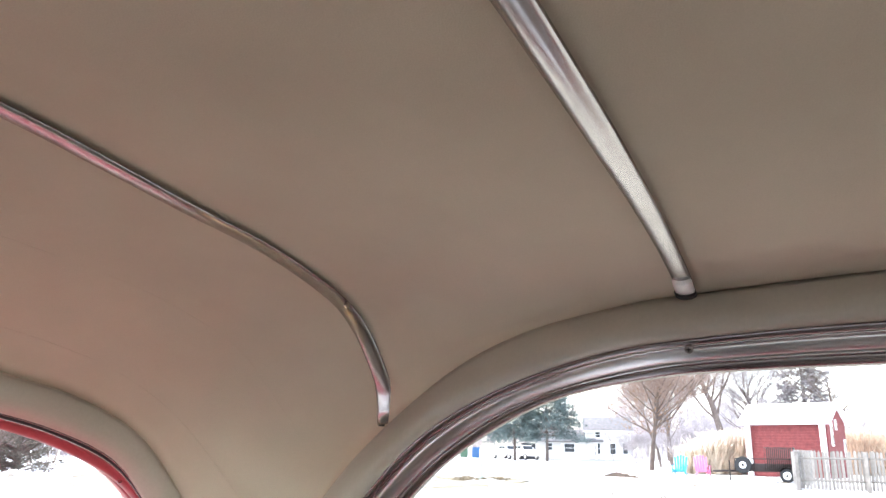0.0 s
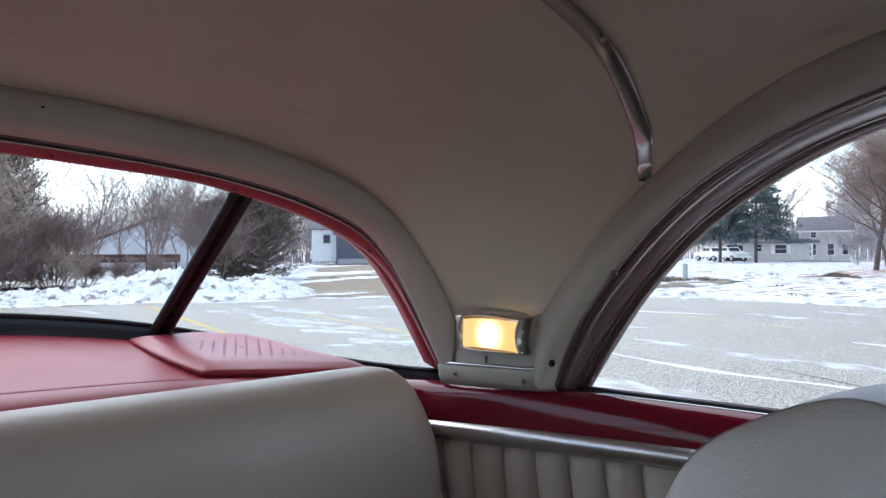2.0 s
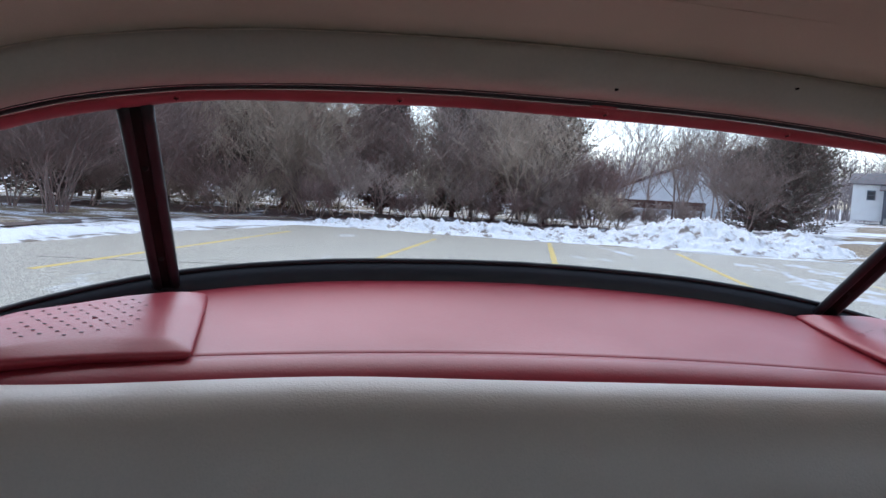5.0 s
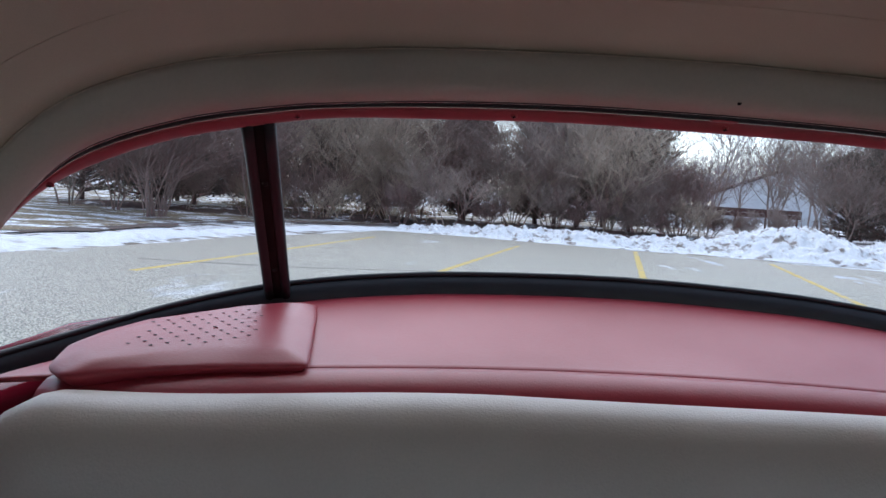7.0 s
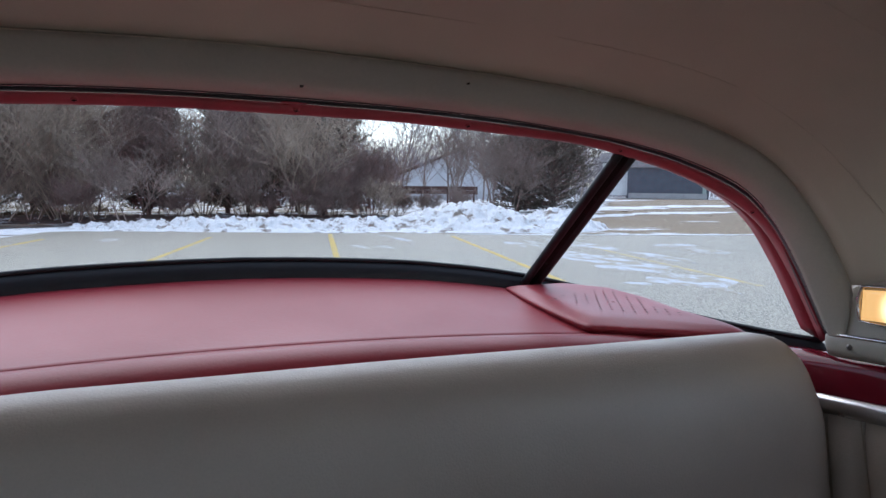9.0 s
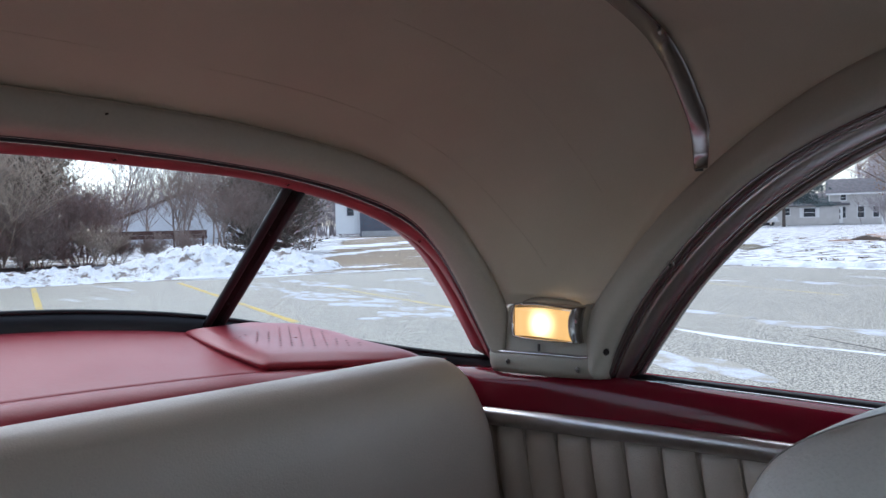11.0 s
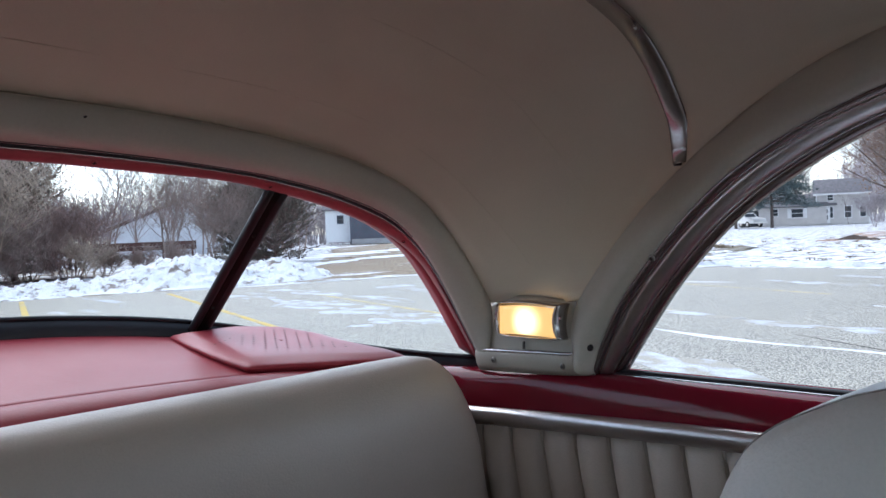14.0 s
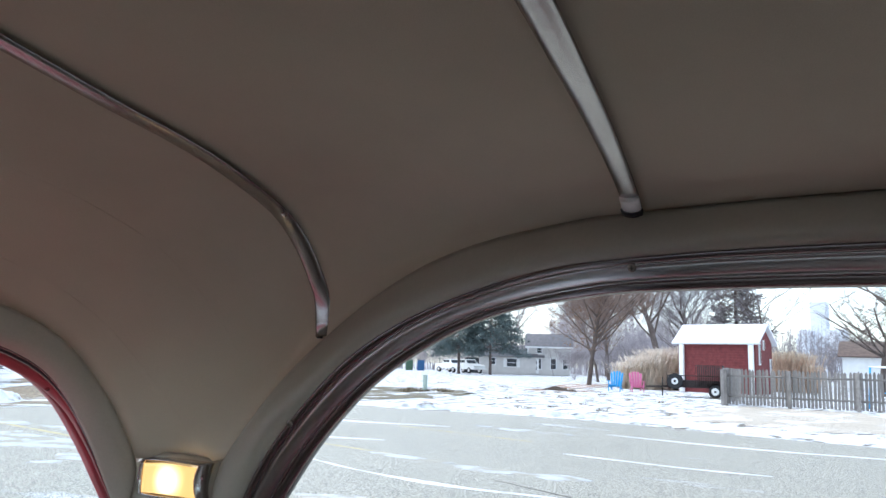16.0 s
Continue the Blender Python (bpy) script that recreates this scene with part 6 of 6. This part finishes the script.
# ---- utility trailer ----
trailer = thing("utility_trailer", "dark rusty utility trailer with a mesh ramp and spare wheel", "trailer", at=(35.6, 10.9, 0), turn=-78)
box("deck", (2.5, 1.5, 0.08), (0.0, 0.75, 0.48), RUST_STEEL, trailer, "steel trailer deck", 0.01)
box("side_board", (2.5, 0.05, 0.30), (0.0, 0.02, 0.62), RUST_STEEL, trailer, "low steel side", 0.008)
box("side_board", (2.5, 0.05, 0.30), (0.0, 1.48, 0.62), RUST_STEEL, trailer, "low steel side", 0.008)
bar("rail", [(-1.25, 0, 0.98), (1.1, 0, 0.98)], 0.025, RUST_STEEL, trailer, "top rail", 6)
for x in (-1.25, -0.45, 0.35, 1.1):
    bar("upright", [(x, 0, 0.5), (x, 0, 0.98)], 0.022, RUST_STEEL, trailer, "", 6)
gate = box("ramp_frame", (0.05, 1.45, 0.05), (1.15, 0.75, 1.46), RUST_STEEL, trailer, "tall mesh ramp gate", 0.008)
for y in np.linspace(0.05, 1.45, 11):
    bar("ramp_bar", [(1.15, y, 0.5), (1.15, y, 1.46)], 0.022, RUST_STEEL, gate, "", 5)
for z in np.linspace(0.6, 1.35, 6):
    bar("ramp_mesh", [(1.15, 0.05, z), (1.15, 1.45, z)], 0.015, RUST_STEEL, gate, "", 5)
bar("front_gate", [(0.0, 0.0, 0.55), (0.0, 0.0, 1.46), (1.1, 0.0, 1.46)], 0.02, RUST_STEEL, trailer, "bent side rail", 6)
for x in np.linspace(0.1, 1.05, 13):
    bar("side_bar", [(x, 0.0, 0.5), (x, 0.0, 1.44)], 0.028, RUST_STEEL, trailer, "", 5)
bar("tongue", [(-1.25, 0.75, 0.45), (-2.3, 0.75, 0.42)], 0.05, RUST_STEEL, trailer, "trailer tongue", 6)
bar("jack_stand", [(-1.5, 0.2, 0.9), (-1.5, 0.2, 0.02)], 0.03, RUST_STEEL, trailer, "jack stand", 6)


def wheel_at(parent, at, r, axis, name):
    w = part(name, disc_bm(r, 0.18, at, axis, 24, bevel=0.035), TYRE, parent, "black tyre")
    k = (0, -0.02, 0) if axis == "y" else (-0.02, 0, 0)
    part("rim", disc_bm(r * (0.42 if name == "spare_wheel" else 0.56), 0.19, tuple(a + b for a, b in zip(at, k)), axis, 16, bevel=0.01), WHITE_PAINT, w, "white steel rim")
    part("hub", disc_bm(r * 0.17, 0.22, tuple(a + b for a, b in zip(at, k)), axis, 10, bevel=0.01), RUST_STEEL, w, "dark hub")
    return w


wheel_at(trailer, (0.85, -0.14, 0.30), 0.30, "y", "wheel")
wheel_at(trailer, (0.85, 1.64, 0.30), 0.30, "y", "wheel")
fender = [[(0.85 + 0.37 * math.cos(a), y, 0.30 + 0.37 * math.sin(a)) for a in np.linspace(0.15, math.pi - 0.15, 12)] for y in (-0.26, -0.02)]
sheet("fender", fender, RUST_STEEL, trailer, "dark round fender", 0.01)
wheel_at(trailer, (-0.90, -0.12, 0.72), 0.36, "y", "spare_wheel")

# ---- picket fence ----
fence = thing("picket_fence", "weathered grey wooden picket fence along the drive", "fence")
picket_bm = bmesh.new()
prof = [(-0.045, 0.06), (0.045, 0.06), (0.045, 1.28), (0.0, 1.36), (-0.045, 1.28)]
a = [picket_bm.verts.new((x, -0.01, z)) for x, z in prof]
b = [picket_bm.verts.new((x, 0.01, z)) for x, z in prof]
picket_bm.faces.new(a), picket_bm.faces.new(b[::-1])
for i in range(5):
    picket_bm.faces.new((a[i], b[i], b[(i + 1) % 5], a[(i + 1) % 5]))
picket = bpy.data.meshes.new("picket")
bmesh.ops.recalc_face_normals(picket_bm, faces=picket_bm.faces)
picket_bm.to_mesh(picket)
picket_bm.free()
picket.materials.append(WEATHERED)
rnd = random.Random(5)
runs = (((29.2, 7.9), (30.6, -6.0), 0.118), ((29.2, 8.0), (36.5, 9.2), 0.125))
for (x0, y0), (x1, y1), step in runs:
    n = int(math.hypot(x1 - x0, y1 - y0) / step)
    turn = math.degrees(math.atan2(y1 - y0, x1 - x0))
    for i in range(n):
        t = i / n
        put("picket", picket, fence, "", pose(x0 + (x1 - x0) * t, y0 + (y1 - y0) * t, rnd.uniform(-0.03, 0.01), 0, rnd.uniform(-1.5, 1.5), turn))
    for z in (0.35, 1.08):
        bar("fence_rail", [(x0, y0 + 0.02, z), (x1 + 0.03, y1 + 0.02, z)], 0.04, WEATHERED, fence, "", 4)
    for i in range(0, n + 1, 18):
        t = i / n
        box("post", (0.13, 0.13, 1.30), (x0 + (x1 - x0) * t - 0.06, y0 + (y1 - y0) * t, 0.65), WEATHERED, fence, "", 0.012)


# ---- garden chairs ----
def garden_chair(at, turn, mat, label):
    ch = thing("garden_chair", label, "chair", "garden chairs on the lawn", at=at, turn=turn)
    for i, x in enumerate(np.linspace(-0.24, 0.24, 5)):
        h = 0.78 + 0.10 * (1 - (x / 0.24) ** 2)
        box("back_slat", (0.105, 0.02, h), (x * 1.08, 0.30 + h * 0.16, 0.22 + h / 2), mat, ch, "", 0.008, 2, (-18, x * 22, 0))
    for y in np.linspace(-0.28, 0.22, 5):
        box("seat_slat", (0.52, 0.09, 0.02), (0, y, 0.36 - 0.22 * (y + 0.28)), mat, ch, "", 0.006)
    for s in (-1, 1):
        box("armrest", (0.13, 0.72, 0.025), (s * 0.33, 0.02, 0.56), mat, ch, "", 0.01)
        box("front_leg", (0.04, 0.10, 0.56), (s * 0.30, -0.28, 0.28), mat, ch, "", 0.008)
        box("back_leg", (0.04, 0.95, 0.10), (s * 0.27, 0.15, 0.22), mat, ch, "", 0.008, 2, (-16, 0, 0))
    return ch


garden_chair((39.1, 16.2, 0), -78, BLUE_PLASTIC, "bright blue slatted garden chair on the snow")
garden_chair((39.5, 15.15, 0), -60, PINK_PLASTIC, "pink slatted garden chair on the snow")


# ---- tall dry grass ----
def dry_grass(name, clumps, label, seed, mat=STRAW, shag=0.16, plume=None):
    """Blades in clumps, and pale feathery heads on the tallest where there is a plume."""
    rnd = random.Random(seed)
    v, f, heads = [], [], []
    for x, y, r, h, n in clumps:
        for i in range(n):
            a, q = rnd.uniform(0, 6.283), r * math.sqrt(rnd.random())
            p = np.array((x + q * math.cos(a), y + q * math.sin(a), 0.0))
            hh = h * rnd.uniform(0.6, 1.08)
            lean = np.array((rnd.gauss(0, shag), rnd.gauss(0, shag), 1.0))
            w = np.array((math.cos(a * 3), math.sin(a * 3), 0)) * 0.013
            mid, tip = p + lean * hh * 0.6, p + lean * hh + np.array((rnd.gauss(0, 0.1), rnd.gauss(0, 0.1), 0))
            k = len(v)
            v += [tuple(p - w), tuple(p + w), tuple(mid + w), tuple(mid - w), tuple(tip + w * 1.6), tuple(tip - w * 0.4)]
            f += [(k, k + 1, k + 2, k + 3), (k + 3, k + 2, k + 4, k + 5)]
            if plume and hh > 0.86 * h:
                heads.append((tip, lean + np.array((rnd.gauss(0, 0.35), rnd.gauss(0, 0.35), 0)), w / 0.013))
    grass = tagged(put(name, mesh(name, v, f, mat, False)), label, "grass", kind="stuff")
    if heads:
        v, f = [], []
        for tip, d, w in heads:
            k = len(v)
            v += [tuple(tip), tuple(tip + d * 0.12 + w * 0.03), tuple(tip + d * 0.30), tuple(tip + d * 0.12 - w * 0.03)]
            f.append((k, k + 1, k + 2, k + 3))
        put("plumes", mesh("plumes", v, f, plume, False), grass, "pale feathery seed heads")
    return grass


dry_grass("tall_grass", [(45.4, 17.9, 0.7, 1.35, 700), (46.0, 17.0, 0.9, 1.7, 1300), (46.8, 16.4, 0.8, 2.1, 1400), (48.6, 15.9, 0.7, 2.3, 900), (47.4, 17.2, 0.8, 1.7, 900)], "tall straw-coloured ornamental grass", 51, STRAW, 0.24, PLUME)
dry_grass("tall_grass", [(54.5, 10.9, 0.8, 2.3, 900), (54.8, 9.9, 0.8, 2.1, 900), (54.2, 9.1, 0.5, 1.5, 300)], "tall orange-tan ornamental grass", 52, TAN_GRASS, 0.22, STRAW)
rnd = random.Random(77)
tufts = [(rnd.uniform(16.8, 40), rnd.uniform(9, 34), rnd.uniform(0.1, 0.35), rnd.uniform(0.03, 0.08), 14) for i in range(110)] + [(26.5 + rnd.gauss(0, 0.8), 19.6 + rnd.gauss(0, 0.45), 0.25, rnd.uniform(0.08, 0.2), 26) for i in range(16)]
dry_grass("grass_tufts", tufts, "dead grass tufts through thin snow", 53, DEAD_GRASS)
brush = [(rnd.uniform(-14, -5), rnd.uniform(28, 40), 0.6, 0.16, 40) for i in range(60)]
dry_grass("grass_tufts", brush, "dead straw grass beyond the brush", 54, DEAD_GRASS)


# ---- trucks ----
def pickup(at, turn, label):
    t = thing("pickup_truck", label, "truck", "parked vehicles", at=at, turn=turn)
    prof = [(-2.85, 0.55), (-2.80, 1.12), (-0.75, 1.15), (-0.70, 1.78), (0.75, 1.80), (1.25, 1.22), (2.60, 1.12), (2.82, 0.95), (2.85, 0.50)]
    bm = bmesh.new()
    a = [bm.verts.new((x, -0.95 + (0.12 if z > 1.3 else 0.0), z)) for x, z in prof]
    b = [bm.verts.new((x, 0.95 - (0.12 if z > 1.3 else 0.0), z)) for x, z in prof]
    bm.faces.new(a), bm.faces.new(b[::-1])
    for i in range(len(prof)):
        j = (i + 1) % len(prof)
        bm.faces.new((a[i], b[i], b[j], a[j]))
    bmesh.ops.bevel(bm, geom=bm.edges[:], offset=0.05, segments=2, affect="EDGES")
    part("body", bm, WHITE_PAINT, t, "white painted body")
    for x, w in ((-0.32, 0.60), (0.42, 0.70)):
        for s in (-1, 1):
            box("side_window", (w, 0.04, 0.42), (x, s * 0.90, 1.48), WINDOW_DARK, t, "dark side window", 0.02)
    box("windscreen", (0.05, 1.45, 0.55), (1.03, 0, 1.50), WINDOW_DARK, t, "dark windscreen", 0.02, 2, (0, -42, 0))
    for x in (-1.75, 1.75):
        for s in (-1, 1):
            w = part("wheel", disc_bm(0.40, 0.26, (x, s * 0.85, 0.40), "y", 22, bevel=0.04), TYRE, t, "black tyre")
            part("rim", disc_bm(0.22, 0.28, (x, s * 0.85, 0.40), "y", 14, bevel=0.01), SATIN, w, "grey rim")
    box("bumper", (0.16, 1.9, 0.22), (2.90, 0, 0.58), SATIN, t, "grey bumper", 0.03)
    box("tail_lamp", (0.05, 0.14, 0.3), (-2.85, -0.8, 0.95), RED_LIP, t, "red tail lamp", 0.01)
    return t


pickup((84.6, 55.3, 0), -110, "white pickup truck parked by the house")
pickup((88.0, 60.0, 0), -112, "white pickup truck parked behind another")

# ---- small outdoor things ----
ped = thing("utility_pedestal", "pale green utility pedestal in the dead grass", "utility box", at=(26.8, 19.8, 0))
box("cabinet", (0.15, 0.15, 0.68), (0, 0, 0.33), PALE_GREEN, ped, "", 0.02)
box("cap", (0.17, 0.17, 0.05), (0, 0, 0.68), PALE_GREEN, ped, "", 0.02)
heap("earth_mound", [(35.5, 18.75), (35.8, 18.1), (36.2, 17.3)], (0.2, 0.5, 0.25), (0.05, 0.36, 0.06), EARTH, "low dark mound of bare earth in the snow", 21.0, 0.08)
for i, (x, y, m, c) in enumerate(((90.3, 67.0, NAVY_PLASTIC, "dark blue"), (89.5, 68.5, GREEN_PLASTIC, "dull green"))):
    bn = thing("wheeled_bin", c + " plastic wheeled bin beside the drive", "bin", "wheeled bins", at=(x, y, 0), turn=-50)
    box("bin_body", (1.0, 1.0, 1.4), (0, 0, 0.75), m, bn, "", 0.06)
    box("lid", (1.08, 1.1, 0.10), (0, 0, 1.5), m, bn, "", 0.03)
    for s in (-1, 1):
        part("wheel", disc_bm(0.14, 0.08, (s * 0.45, 0.5, 0.14), "x", 14), TYRE, bn)
play = thing("play_frame", "blue tube play frame behind the fence", "play frame", at=(33.2, 3.0, 0), turn=-85)
for x in (-0.7, 0.7):
    for s in (-1, 1):
        bar("tube", [(x, s * 0.6, 0.0), (x * 0.9, 0, 1.55)], 0.035, BLUE_PLASTIC, play, "", 8)
bar("top_tube", [(-0.7, 0, 1.55), (0.7, 0, 1.55)], 0.04, WHITE_PAINT, play, "", 8)
box("seat", (0.4, 0.3, 0.05), (0, 0, 0.6), BLUE_PLASTIC, play, "", 0.015)
for x in (-0.18, 0.18):
    bar("hanger", [(x, 0, 0.6), (x, 0, 1.55)], 0.012, RUST_STEEL, play, "", 5)
elev = thing("grain_elevator", "hazy grey grain elevator on the horizon", "elevator", at=(198, 29, 0))
box("bin_block", (8, 9, 11.5), (0, 0, 5.75), HAZY, elev, "", 0.1)
box("head_house", (5, 3.5, 18), (0, 0.9, 9.0), HAZY, elev, "", 0.1)
for y in (-3.5, 3.5):
    part("silo", disc_bm(2.0, 11.0, (-4, y, 5.5), "z", 20), HAZY, elev)
